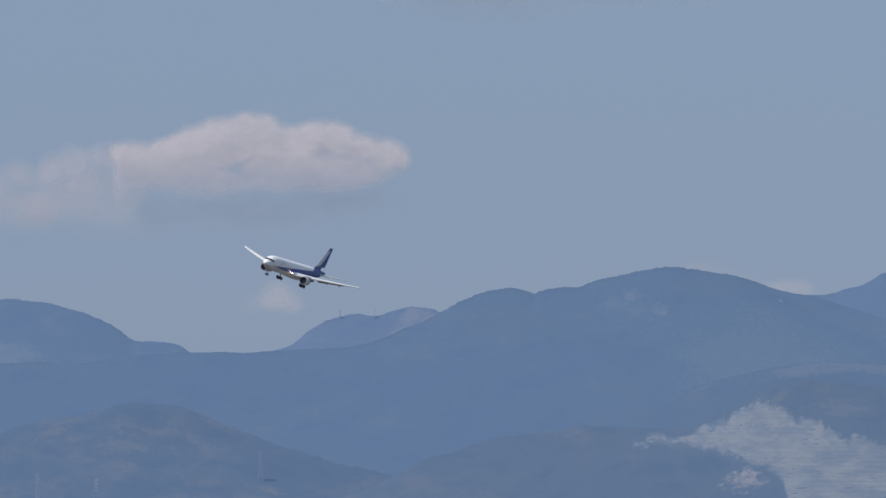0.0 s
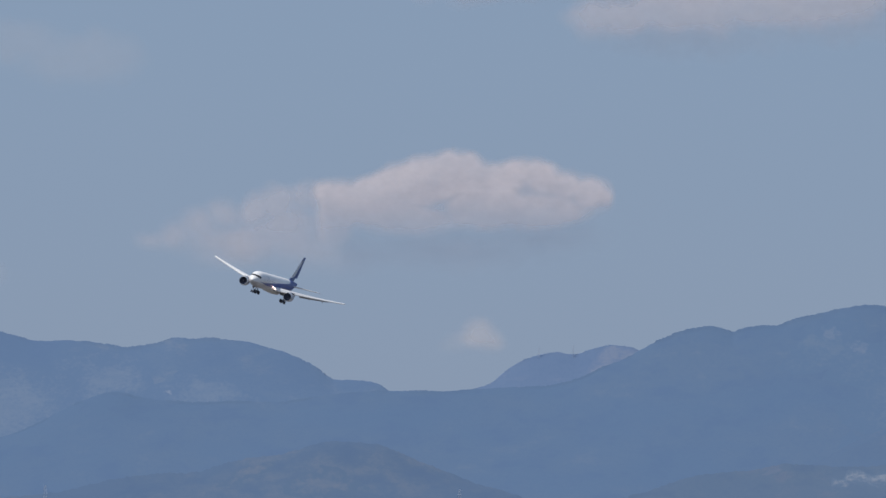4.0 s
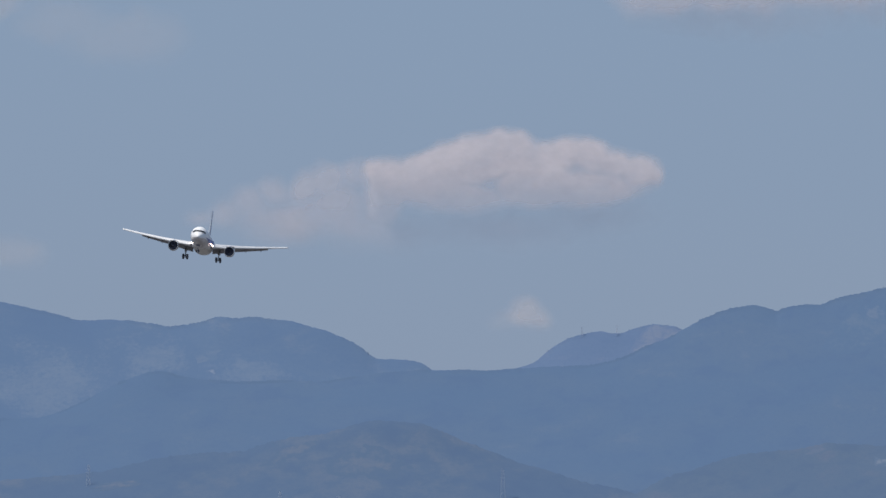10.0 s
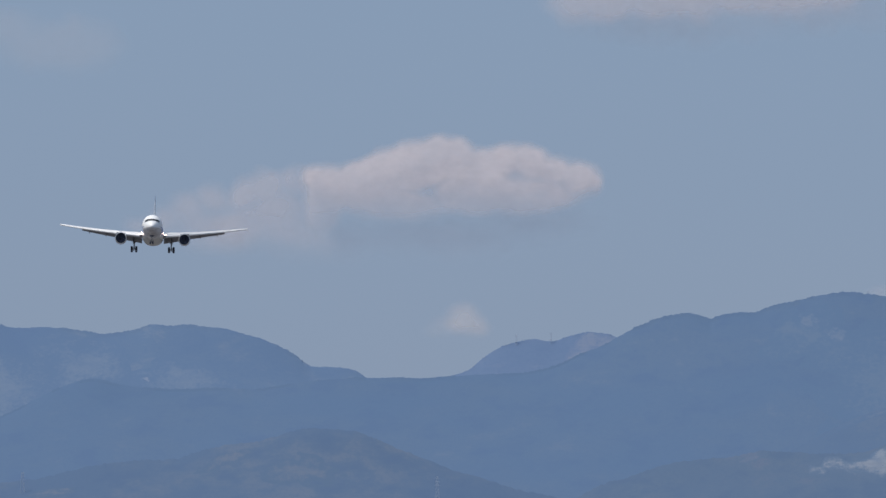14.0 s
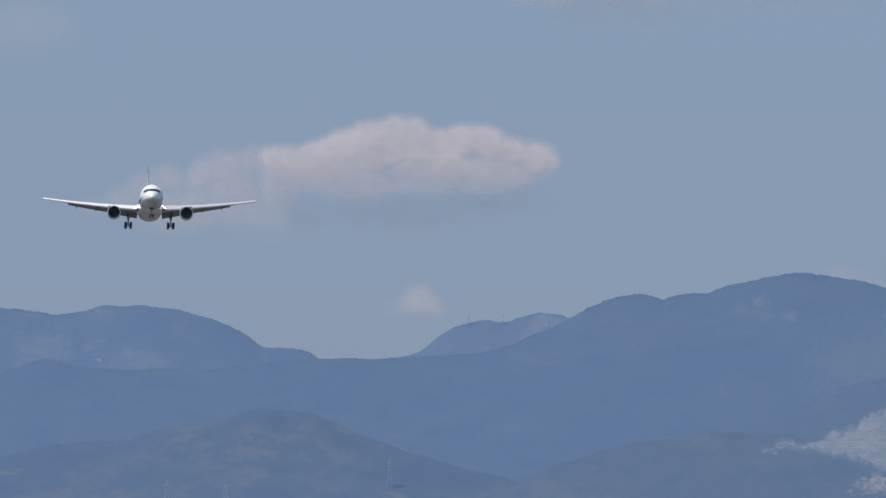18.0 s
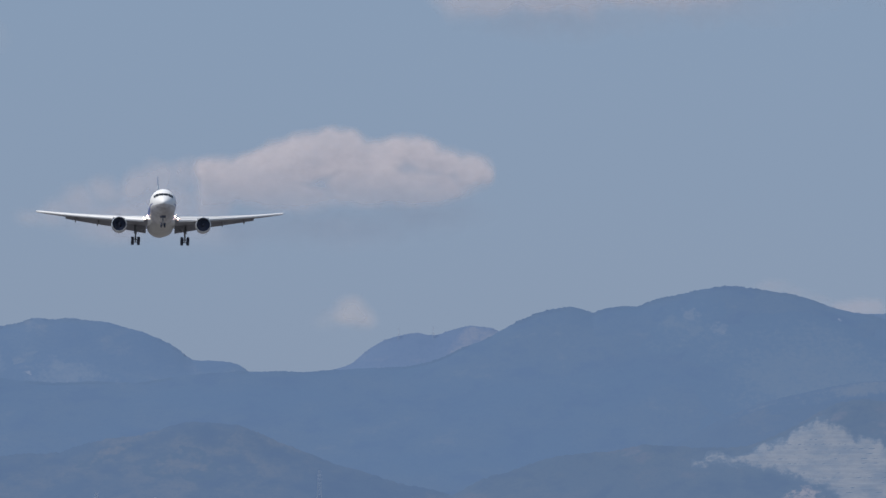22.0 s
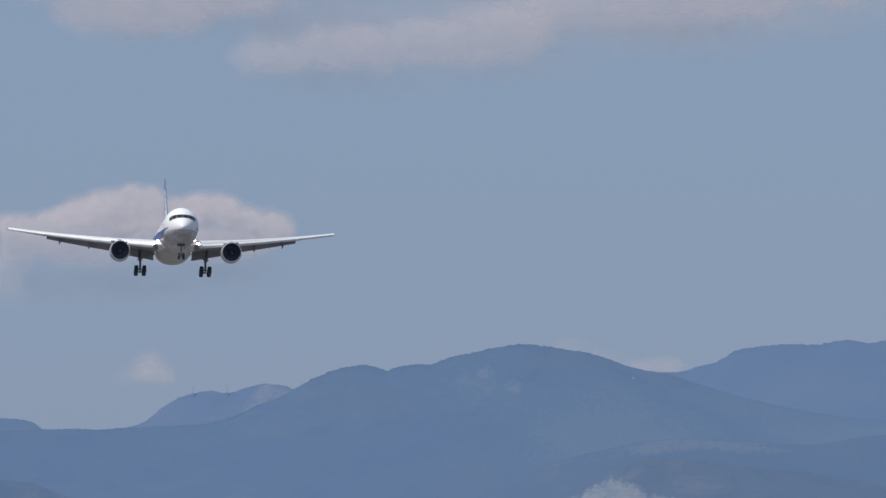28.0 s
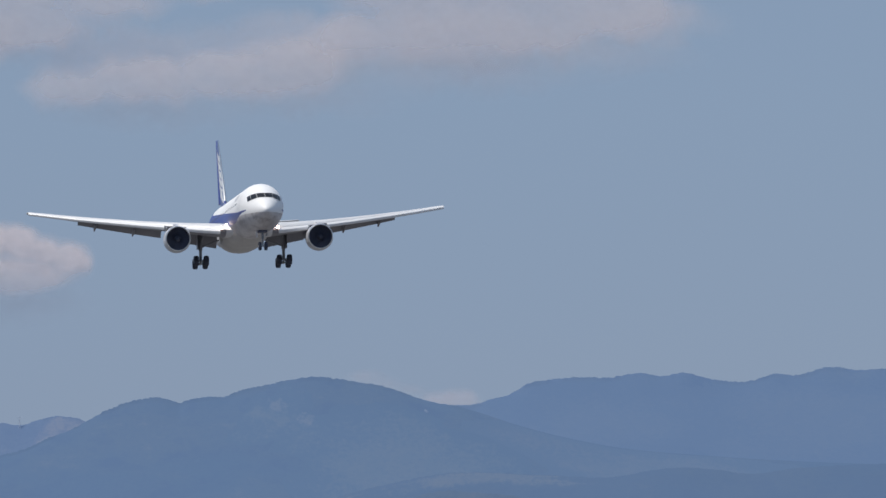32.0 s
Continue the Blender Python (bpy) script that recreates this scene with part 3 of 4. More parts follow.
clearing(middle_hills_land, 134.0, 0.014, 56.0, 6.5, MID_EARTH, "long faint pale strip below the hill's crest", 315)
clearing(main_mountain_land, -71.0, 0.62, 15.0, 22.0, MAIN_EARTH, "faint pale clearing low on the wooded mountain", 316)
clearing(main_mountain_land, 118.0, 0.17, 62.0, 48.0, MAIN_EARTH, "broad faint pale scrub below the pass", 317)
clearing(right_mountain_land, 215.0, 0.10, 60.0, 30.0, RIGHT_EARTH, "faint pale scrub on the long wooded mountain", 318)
EAST_SCRUB = ground_cover("east_scrub", (0.130, 0.142, 0.064), (0.156, 0.156, 0.07), (0.075, 0.098, 0.05), haze_share=0.81)
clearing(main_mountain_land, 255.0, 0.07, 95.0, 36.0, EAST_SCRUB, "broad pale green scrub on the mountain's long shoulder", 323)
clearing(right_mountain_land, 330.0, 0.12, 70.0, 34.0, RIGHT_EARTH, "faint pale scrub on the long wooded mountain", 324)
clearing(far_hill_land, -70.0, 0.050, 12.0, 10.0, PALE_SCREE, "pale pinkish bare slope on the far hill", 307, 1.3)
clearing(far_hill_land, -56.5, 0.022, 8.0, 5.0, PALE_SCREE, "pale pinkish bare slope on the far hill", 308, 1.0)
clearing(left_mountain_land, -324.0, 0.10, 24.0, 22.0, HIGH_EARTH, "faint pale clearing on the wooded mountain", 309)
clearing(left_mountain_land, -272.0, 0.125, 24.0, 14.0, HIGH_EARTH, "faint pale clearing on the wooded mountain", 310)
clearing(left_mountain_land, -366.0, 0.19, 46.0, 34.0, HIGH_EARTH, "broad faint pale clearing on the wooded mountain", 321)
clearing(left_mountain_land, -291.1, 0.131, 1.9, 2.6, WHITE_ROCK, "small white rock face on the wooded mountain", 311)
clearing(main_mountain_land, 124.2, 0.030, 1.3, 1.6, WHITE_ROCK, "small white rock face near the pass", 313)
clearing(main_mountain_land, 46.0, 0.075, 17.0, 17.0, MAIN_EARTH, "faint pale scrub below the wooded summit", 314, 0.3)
SUMMIT_SCRUB = ground_cover("summit_scrub", (0.205, 0.20, 0.11), (0.255, 0.24, 0.13), (0.053, 0.082, 0.044), haze_share=0.8)
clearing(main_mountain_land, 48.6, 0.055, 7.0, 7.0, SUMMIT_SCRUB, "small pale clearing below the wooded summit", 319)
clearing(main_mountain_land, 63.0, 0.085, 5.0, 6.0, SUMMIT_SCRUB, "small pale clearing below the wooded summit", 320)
PYLON = material("pylon_steel", (0.42, 0.46, 0.54), 0.7, 0.0, 0.1)


def lattice_tower(x, y, z, tall, wide, arms, label):
    """A four-legged lattice tower with cross arms."""
    root = tagged(new("transmission_tower"), label, "tower", "towers on the hills")
    root.matrix_world = pose(x, y, z)
    r = max(wide * 0.013, 0.026)
    waist = wide * 0.16
    for sx in (-1, 1):
        for sy in (-1, 1):
            bm = bmesh.new()
            tube(bm, (sx * wide / 2, sy * wide / 2, -2.5), (sx * waist, sy * waist, tall), r, r * 0.7, 6)
            part("leg", bm, PYLON, root)
    steps = 6
    for k in range(steps):
        z0, z1 = tall * k / steps, tall * (k + 1) / steps
        w0, w1 = (wide / 2 + (waist - wide / 2) * q / tall for q in (z0, z1))
        bm = bmesh.new()
        for a, b in (((-w0, -w0, z0), (w1, -w1, z1)), ((w0, -w0, z0), (-w1, -w1, z1)), ((-w0, w0, z0), (w1, w1, z1)), ((w0, w0, z0), (-w1, w1, z1)),
                     ((-w1, -w1, z1), (w1, -w1, z1)), ((-w1, w1, z1), (w1, w1, z1)), ((-w1, -w1, z1), (-w1, w1, z1)), ((w1, -w1, z1), (w1, w1, z1))):
            tube(bm, a, b, r * 0.6, None, 5)
        part("brace", bm, PYLON, root)
    for h, w in arms:
        bm = bmesh.new()
        tube(bm, (-w / 2, 0, h), (w / 2, 0, h), r * 0.9, None, 6)
        tube(bm, (-w / 2, 0, h), (0, 0, h + r * 5), r * 0.5, None, 5)
        tube(bm, (w / 2, 0, h), (0, 0, h + r * 5), r * 0.5, None, 5)
        part("cross_arm", bm, PYLON, root)
    return root


TOWER_LABEL = "pale steel lattice power tower on a wooded foothill"
for tx, ty, base, tall in ((-315.9, 4144, 137.3, 10.3), (-224.7, 4088, 121.8, 11.5), (-198.0, 4087, 125.0, 6.2), (-124.7, 4121, 132.7, 12.0)):
    lattice_tower(tx, ty, base, tall, 2.3, ((tall * 0.66, 2.8), (tall * 0.8, 2.4), (tall * 0.93, 2.0)), TOWER_LABEL)
lattice_tower(-104.4, 4858, 241.0, 5.6, 1.1, ((4.6, 1.5), (5.4, 1.5)), "grey radio mast with antenna arms on the far hill's summit")
lattice_tower(-85.8, 4858, 242.4, 5.0, 1.1, ((4.8, 3.0),), "grey radio mast with a broad T-shaped head on the far hill")

# ---- clouds ----
def cloud_material(name, colour):
    """Thin vapour: scatters sunlight where it is dense and lets the sky through where it is not."""
    m = bpy.data.materials.new(name)
    m.use_nodes = True
    n, l = m.node_tree.nodes, m.node_tree.links
    n.remove(n["Principled BSDF"])
    at = n.new("ShaderNodeAttribute")
    at.attribute_name = "vapour_mass"
    co = n.new("ShaderNodeTexCoord").outputs["Object"]
    wisp = noise_tex(n, l, co, 0.05, 4, 0.5, (1, 1, 1.4))
    d = calc(n, l, "MULTIPLY", at.outputs["Fac"], span(n, l, wisp, 0.25, 0.75, 0.88, 1.07))
    d = calc(n, l, "MINIMUM", d, 0.985)
    d = calc(n, l, "SUBTRACT", 1.0, calc(n, l, "POWER", calc(n, l, "SUBTRACT", 1.0, d), 0.5))      # half of it on the near side, half on the far
    dif, tr, mix = n.new("ShaderNodeBsdfDiffuse"), n.new("ShaderNodeBsdfTransparent"), n.new("ShaderNodeMixShader")
    dif.inputs["Color"].default_value = (*colour, 1)
    l.new(d, mix.inputs["Fac"])
    l.new(tr.outputs[0], mix.inputs[1])
    l.new(dif.outputs[0], mix.inputs[2])
    l.new(mix.outputs[0], n["Material Output"].inputs["Surface"])
    return m


# the warm tint puts light reddened by far haze into the colour
VAPOUR = cloud_material("cloud_vapour", (0.95, 0.85, 0.83))
VEIL = cloud_material("cloud_veil", (0.95, 0.85, 0.79))


def smooth(v, lo, hi):
    t = np.clip((v - lo) / (hi - lo), 0, 1)
    return t * t * (3 - 2 * t)


def billow(root, name, mounds, mat, weight, seed, low, rise, edge=4.0, rough=2.4, tilt=0.0, deep=0.0, fade=None, step=0.9, label=""):
    """A heap of rounded mounds (x, z, half width, half height) as one lens of vapour: crisp and scalloped where edge is
    small, thinning out over rise metres above low; fade names two x between which it thins out sideways.
    Shading normals are set by hand, nearly flat; tilt leans them to the sky (+) to brighten or the ground (-) to
    darken."""
    px = np.array(mounds, float)
    x0, x1 = (px[:, 0] - px[:, 2]).min() - 4, (px[:, 0] + px[:, 2]).max() + 4
    z0, z1 = (px[:, 1] - px[:, 3]).min() - 4, (px[:, 1] + px[:, 3]).max() + 4
    x, z = np.meshgrid(np.arange(x0, x1, step), np.arange(z0, z1, step))
    wx = x + rough * fractal(x / 15, z / 15, seed, 3)
    wz = z + rough * fractal(x / 13 + 9, z / 13, seed + 5, 3)
    total = np.zeros_like(x)
    for cx, cz, rx, rz in mounds:
        r = np.sqrt(((wx - cx) / rx) ** 2 + ((wz - cz) / rz) ** 2)
        total += np.exp(np.clip((1 - r) * min(rx, rz) / 1.6, -40, 40))
    inside = 1.6 * np.log(total + 1e-12)
    dens = weight * smooth(inside, 0, edge) * smooth(z + 0.35 * rough * fractal(x / 16, z / 9, seed + 12, 3), low, low + rise)
    if fade:
        dens = dens * smooth(x, *fade)
    dome = np.sqrt(np.clip(inside + 1, 0, 16) / 16)
    for _ in range(4):
        for axis in (0, 1):
            dome = sum(np.roll(dome, k, axis) for k in range(-5, 6)) / 11
    half = 0.05 + 2.2 * dome
    keep = dens > 0.006
    r, c = x.shape
    i = (np.arange(r - 1)[:, None] * c + np.arange(c - 1)[None])
    i = i[keep[:-1, :-1] & keep[1:, :-1] & keep[:-1, 1:] & keep[1:, 1:]]
    q = np.stack([i, i + 1, i + c + 1, i + c], 1)
    used, inv = np.unique(q, return_inverse=True)
    near = np.stack([x, deep - half, z], -1).reshape(-1, 3)[used]
    back = np.stack([x, deep + half, z], -1).reshape(-1, 3)[used]
    faces = inv.reshape(-1, 4)
    me = bpy.data.meshes.new(name)
    me.from_pydata(np.concatenate([near, back]).tolist(), [], np.concatenate([faces, faces[:, ::-1] + len(near)]).tolist())
    me.attributes.new("vapour_mass", "FLOAT", "POINT").data.foreach_set("value", np.tile(dens.ravel()[used], 2).astype(np.float32))
    me.materials.append(mat)
    me.shade_smooth()
    gz, gx = np.gradient(dome, step)
    lean_x = np.clip(-1.2 * gx, -0.10, 0.10) + 0.008 * fractal(x / 16, z / 16, seed + 20, 2)
    lean_z = np.clip(-1.2 * gz, -0.06, 0.10) + 0.014 * fractal(x / 16, z / 16, seed + 24, 2) + tilt
    nrm = np.stack([lean_x, -np.ones_like(x), lean_z], -1).reshape(-1, 3)[used]
    nrm = np.concatenate([nrm, nrm * np.array((1.0, -1.0, 1.0))])
    nrm /= np.linalg.norm(nrm, axis=1)[:, None]
    me.normals_split_custom_set_from_vertices(nrm.tolist())
    ob = new(name, me)
    ob.parent = root
    if label:
        tagged(ob, label)
    return ob


def cloud(label, x, z):
    root = tagged(new("cloud"), label, "cloud", "drifting clouds")
    root.matrix_world = pose(x, 4930, z)
    return root


main_cloud = cloud("long pinkish white heaped cloud with a flat blue-grey base", -185.3, 330.3)
# the base is darkened by shading normals tipped towards the ground
billow(main_cloud, "shaded_base", [(-30, -28, 60, 16), (35, -26, 70, 17), (85, -19, 48, 15), (-75, -26, 45, 14)], VAPOUR, 0.28, 3, -56, 28, 18, 2.4, -0.18, 6,
       label="flat blue-grey shaded underside of the cloud")
billow(main_cloud, "billow", [(44, 14.5, 15, 16), (32, 14.5, 18, 17), (18, 10.5, 18, 17), (4, 6, 18, 17), (-10, 1.5, 17, 17), (-26, -2, 16, 18), (-34, 5, 9, 9), (-30, -14, 13, 13), (52, 11, 13, 13), (59, 11.5, 12, 12), (60, -4, 26, 14), (45, -4, 16, 12), (12, -10, 34, 12),
                              (70, 14.5, 13, 12), (84, 13, 14, 12), (97, 9.5, 13, 11), (110, 6, 12, 12), (118, 4, 7, 10), (62, 5, 12, 12), (85, -5, 34, 13)],
       VAPOUR, 0.92, 14, -37, 44, 6.5, 1.5, 0.04, label="bright pinkish white heap of cloud with a scalloped, notched top")
billow(main_cloud, "billow", [(-47, 4, 13, 12), (-62, 1, 14, 13), (-74, -2, 12, 13), (-52, -14, 26, 16), (-72, -19, 22, 14), (-45, -24, 22, 12)],
       VAPOUR, 0.55, 38, -46, 40, 9, 2.0, 0.015, 12.0, (-20, -58), label="dimmer grey-pink part of the cloud")
billow(main_cloud, "billow", [(-90, -5, 15, 13), (-105, -12, 16, 13), (-118, -17, 14, 12), (-96, -20, 26, 12), (-130, -20, 14, 9), (-88, -28, 26, 12)],
       VAPOUR, 0.44, 43, -48, 32, 11, 2.0, 0.0, 18.0, label="dim grey-pink trailing end of the cloud")
small_cloud = cloud("small faint pinkish cloud above the pass", -138.0, 257.2)
billow(small_cloud, "billow", [(1, 0.5, 13, 11), (8, -3, 11, 9)], VEIL, 0.52, 21, -17, 16, 8, 1.0, 0.02, label="rounded bright knob of the small cloud")
billow(small_cloud, "veil", [(-7, -2.5, 12, 8), (12, -5, 9, 6), (-14, -6, 9, 6)], VEIL, 0.2, 22, -14, 12, 8, 1.5, 0.0, 6.0)
ridge_cloud = cloud("low pale cloud behind the mountain ridge", 147.6, 263.7)
billow(ridge_cloud, "billow", [(-2.5, -1.5, 14, 6.5), (-12, -3, 9, 5), (8, -2.5, 9, 5.5), (0, -8, 22, 6)], VAPOUR, 0.42, 33, -20, 16, 5, 1.2, 0.02)
billow(ridge_cloud, "veil", [(-48.7, 10, 15, 6), (-36, 6, 12, 5), (-24, 2, 12, 5)], VAPOUR, 0.2, 34, -12, 18, 6, 1.4, 0.0, 6.0)
upper_cloud = cloud("broad ragged pinkish white cloud high over the mountains", 0.0, 444.8)
billow(upper_cloud, "shaded_base", [(-20, -22, 70, 17), (60, -14, 80, 17), (150, -2, 90, 18), (230, 8, 70, 16)], VAPOUR, 0.26, 47, -52, 24, 16, 3.5, -0.17, 28,
       label="blue-grey shaded underside of the cloud")
billow(upper_cloud, "billow", [(-58, -14, 34, 16), (-20, -9, 44, 19), (28, -6, 46, 19), (66, 0, 36, 18)],
       VAPOUR, 0.56, 52, -40, 26, 10, 3.2, 0.01, label="ragged pale strip of cloud")
billow(upper_cloud, "billow", [(94, 14, 32, 20), (135, 20, 50, 24), (185, 25, 60, 24), (235, 30, 55, 20), (150, 42, 90, 22)],
       VAPOUR, 0.54, 63, -14, 28, 10, 3.2, 0.01, 6.0, label="bright ragged upper heap of cloud")
billow(upper_cloud, "billow", [(-120, 12, 34, 19), (-150, 14, 40, 24), (-85, 24, 44, 18), (-40, 34, 44, 14), (-190, 34, 50, 22), (-110, 40, 70, 18), (10, 41, 40, 9)],
       VAPOUR, 0.58, 74, -14, 24, 10, 3.2, 0.015, 12.0, label="bright ragged upper heap of cloud")
billow(upper_cloud, "veil", [(-30, 6, 80, 22), (60, 12, 80, 24), (160, 16, 90, 24), (-120, 14, 60, 22), (250, 26, 60, 18)], VAPOUR, 0.38, 85, -30, 30, 16, 4.0, 0.0, 20.0,
       label="thin pale veil round the cloud")
low_wisp = cloud("thin faint wisp of cloud", -423.9, 291.0)
billow(low_wisp, "veil", [(10.8, -0.9, 20, 11), (-6.2, 3.1, 28, 12)], VEIL, 0.24, 58, -14, 14, 9, 2.5)
high_wisp = cloud("thin faint streak of cloud, thicker at one end", -386.6, 415.0)
billow(high_wisp, "veil", [(30.8, -6.2, 44, 20), (-3.1, 3.1, 36, 16)], VEIL, 0.17, 62, -34, 26, 12, 3.0)
billow(high_wisp, "billow", [(-46.2, 15.4, 25, 16)], VEIL, 0.3, 66, -6, 14, 9, 3.0, 0.0, 6.0)

# ---- the airliner: nose along +x, port wing along +y ----
plane = tagged(new("airliner"), "white twin-engine airliner with blue side band and tail, wheels down", "aeroplane")

ST_X = [27.42, 27.36, 27.1, 26.6, 25.9, 25.0, 24.0, 22.6, 20.8, 18.0, 10.0, 0.0, -8.0, -11.0, -14.0, -17.0, -20.0, -23.0, -25.5, -27.0, -27.3]
ST_Z = [-0.62, -0.62, -0.6, -0.55, -0.46, -0.31, -0.16, -0.05, 0.0, 0.0, 0.0, 0.0, 0.0, 0.06, 0.23, 0.5, 0.85, 1.2, 1.45, 1.6, 1.62]
ST_W = [0.06, 0.22, 0.55, 0.95, 1.37, 1.76, 2.09, 2.36, 2.49, 2.515, 2.515, 2.515, 2.515, 2.5, 2.36, 2.05, 1.6, 1.1, 0.65, 0.32, 0.12]
ST_H = [0.06, 0.21, 0.52, 0.92, 1.39, 1.87, 2.25, 2.54, 2.68, 2.705, 2.705, 2.705, 2.705, 2.66, 2.44, 2.06, 1.62, 1.12, 0.68, 0.38, 0.14]


def hull_at(x):
    """Centre height, half width and half height of the hull."""
    q = [-v for v in ST_X]
    return tuple(float(curve_at(q, v, -x)) for v in (ST_Z, ST_W, ST_H))


def hull_x(y, z):
    """Where a line along x at y, z meets the nose."""
    lo, hi = 15.0, 27.4
    for _ in range(40):
        mid = (lo + hi) / 2
        c, w, h = hull_at(mid)
        if (y / w) ** 2 + ((z - c) / h) ** 2 < 1:
            lo = mid
        else:
            hi = mid
    return lo


def build_hull():
    bm = bmesh.new()
    xs = list(np.concatenate([27.42 - 9.4 * np.linspace(0, 1, 34) ** 1.7, np.linspace(17.5, -8, 22), np.linspace(-9, -27.3, 28)]))
    rings = []
    for x in xs:
        c, w, h = hull_at(x)
        rings.append([(x, w * math.sin(a), c + h * math.cos(a)) for a in (2 * math.pi * i / 56 for i in range(56))])
    loft(bm, rings)
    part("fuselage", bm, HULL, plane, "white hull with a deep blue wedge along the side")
    # belly fairing between the wings
    bm = bmesh.new()
    rings = []
    for x, w, d in ((11.0, 1.2, 0.9), (9.4, 1.9, 1.35), (6.5, 2.4, 1.62), (0, 2.6, 1.9), (-3.5, 2.5, 1.88), (-6.5, 2.0, 1.5), (-9.0, 1.2, 0.9)):
        rings.append([(x, w * math.copysign(abs(math.cos(a)) ** 0.9, math.cos(a)), -1.55 + d * math.copysign(abs(math.sin(a)) ** 0.95, math.sin(a))) for a in (2 * math.pi * i / 40 for i in range(40))])
    loft(bm, rings)
    part("belly_fairing", bm, FAIRING, plane, "pale grey wing root fairing")
    # cockpit panes
    for side in (-1, 1):
        for y0, y1, zb0, zb1, zt0, zt1 in ((0.02, 0.84, 0.86, 0.83, 1.35, 1.35), (0.88, 1.46, 0.80, 0.61, 1.34, 1.21), (1.49, 1.82, 0.59, 0.47, 1.19, 0.98)):
            bm = bmesh.new()
            grid = []
            for j in range(5):
                row = []
                for i in range(5):
                    u, v = i / 4, j / 4
                    y = y0 + (y1 - y0) * u
                    zb, zt = zb0 + (zb1 - zb0) * u, zt0 + (zt1 - zt0) * u
                    z = zb + (zt - zb) * v
                    x = hull_x(y, z)
                    c, w, h = hull_at(x)
                    nrm = Vector((0.6, y / w ** 2, (z - c) / h ** 2)).normalized()
                    row.append(Vector((x, side * y, z)) + Vector((nrm.x, side * nrm.y, nrm.z)) * 0.03)
                grid.append(row)
            loft(bm, grid, caps=False, closed=False)
            part("cockpit_window", bm, GLASS, plane, "dark cockpit window pane")
    # cabin windows and doors, port and starboard
    bm = bmesh.new()
    bmesh.ops.create_circle(bm, segments=12, radius=1, cap_ends=True)
    for v in bm.verts:
        v.co = Vector((v.co.x * 0.14, 0, v.co.y * 0.2))
    first = part("cabin_window", bm, CABIN_GLASS, plane)
    wx = [x for x in np.arange(19.2, -17.0, -0.78) if not (5.6 < x < 6.6)]
    for side in (-1, 1):
        for x in wx:
            c, w, h = hull_at(x)
            z = 0.55
            y = w * math.sqrt(1 - ((z - c) / h) ** 2)
            ob = first if (side == -1 and x == wx[0]) else new("cabin_window", first.data)
            ob.parent = plane
            ob.matrix_local = pose(x, side * (y + 0.012), z, -side * math.degrees(math.atan2((z - c) * w / h, y * h / w)))
    for side in (-1, 1):
        for x in (20.9, 6.1, -16.8):
            bm = bmesh.new()
            rows = []
            for z in np.linspace(-0.55, 1.35, 8):
                row = []
                for dx in (0.52, 0.47, -0.47, -0.52):
                    c, w, h = hull_at(x + dx)
                    row.append((x + dx, side * (w * math.sqrt(1 - ((z - c) / h) ** 2) + (0.012 if abs(dx) < 0.5 else 0.002)), z))
                rows.append(row)
            loft(bm, rows, caps=False, closed=False)
            door = part("cabin_door", bm, HULL, plane)
            for edge in (-0.50, 0.50):
                bm = bmesh.new()
                rows = []
                for z in np.linspace(-0.55, 1.35, 8):
                    row = []
                    for dx in (edge - 0.025, edge + 0.025):
                        c, w, h = hull_at(x + dx)
                        row.append((x + dx, side * (w * math.sqrt(1 - ((z - c) / h) ** 2) + 0.018), z))
                    rows.append(row)
                loft(bm, rows, caps=False, closed=False)
                part("door_gap", bm, TITLE_PAINT, door, "thin grey gap beside the door")
    # airline titles as plain slanted bars
    for side in (-1, 1):
        for k, x in enumerate((17.6, 16.5, 15.4)):
            bm = bmesh.new()
            rows = []
            for z in (1.05, 1.25, 1.45, 1.65, 1.8):
                row = []
                for dx in (0.0, 0.42):
                    c, w, h = hull_at(x)
                    row.append((x + dx - (z - 1.0) * 0.3, side * (w * math.sqrt(1 - ((z - c) / h) ** 2) + 0.012), z))
                rows.append(row)
            loft(bm, rows, caps=False, closed=False)
            part("title_bar", bm, TITLE_PAINT, plane, "plain slanted blue bar of the airline title")


FAIRING = material("belly_paint", (0.60, 0.58, 0.55), 0.45, 0.0, 0.25, 0.6)


def foil(chord, thick, n=14, camber=0.02):
    """An aerofoil: upper side back to front, lower side front to back; x runs aft from the leading edge."""
    pts = []
    for sgn, rng in ((1, range(n, -1, -1)), (-1, range(1, n))):
        for i in rng:
            u = (1 - math.cos(math.pi * i / n)) / 2
            t = 5 * thick * (0.2969 * math.sqrt(u) - 0.126 * u - 0.3516 * u * u + 0.2843 * u ** 3 - 0.1015 * u ** 4)
            pts.append((u * chord, (camber * 4 * u * (1 - u) + sgn * t) * chord))
    return pts


def wing_le(y):
    return 8.75 - (abs(y) - 2.4) * (14.2 / 21.385)


def wing_te(y):
    y = abs(y)
    return -2.4 - (y - 2.4) * 0.13 if y < 8.6 else -3.2 - (y - 8.6) * (4.6 / 15.185)


def wing_z(y):
    y = abs(y)
    return -1.53 + (y - 2.4) * 0.116 + (max(y - 2.4, 0) / 21.4) ** 2 * 0.78


def section(y, side, x0, x1, thick, tilt=0.0, dz=0.0, camber=0.02):
    """A wing section at span y between leading x0 and trailing x1."""
    c = x0 - x1
    t = radians(tilt)
    return [(x0 - (px * math.cos(t) - pz * math.sin(t)), side * y, wing_z(y) + dz + pz * math.cos(t) - px * math.sin(t)) for px, pz in foil(c, thick, 14, camber)]


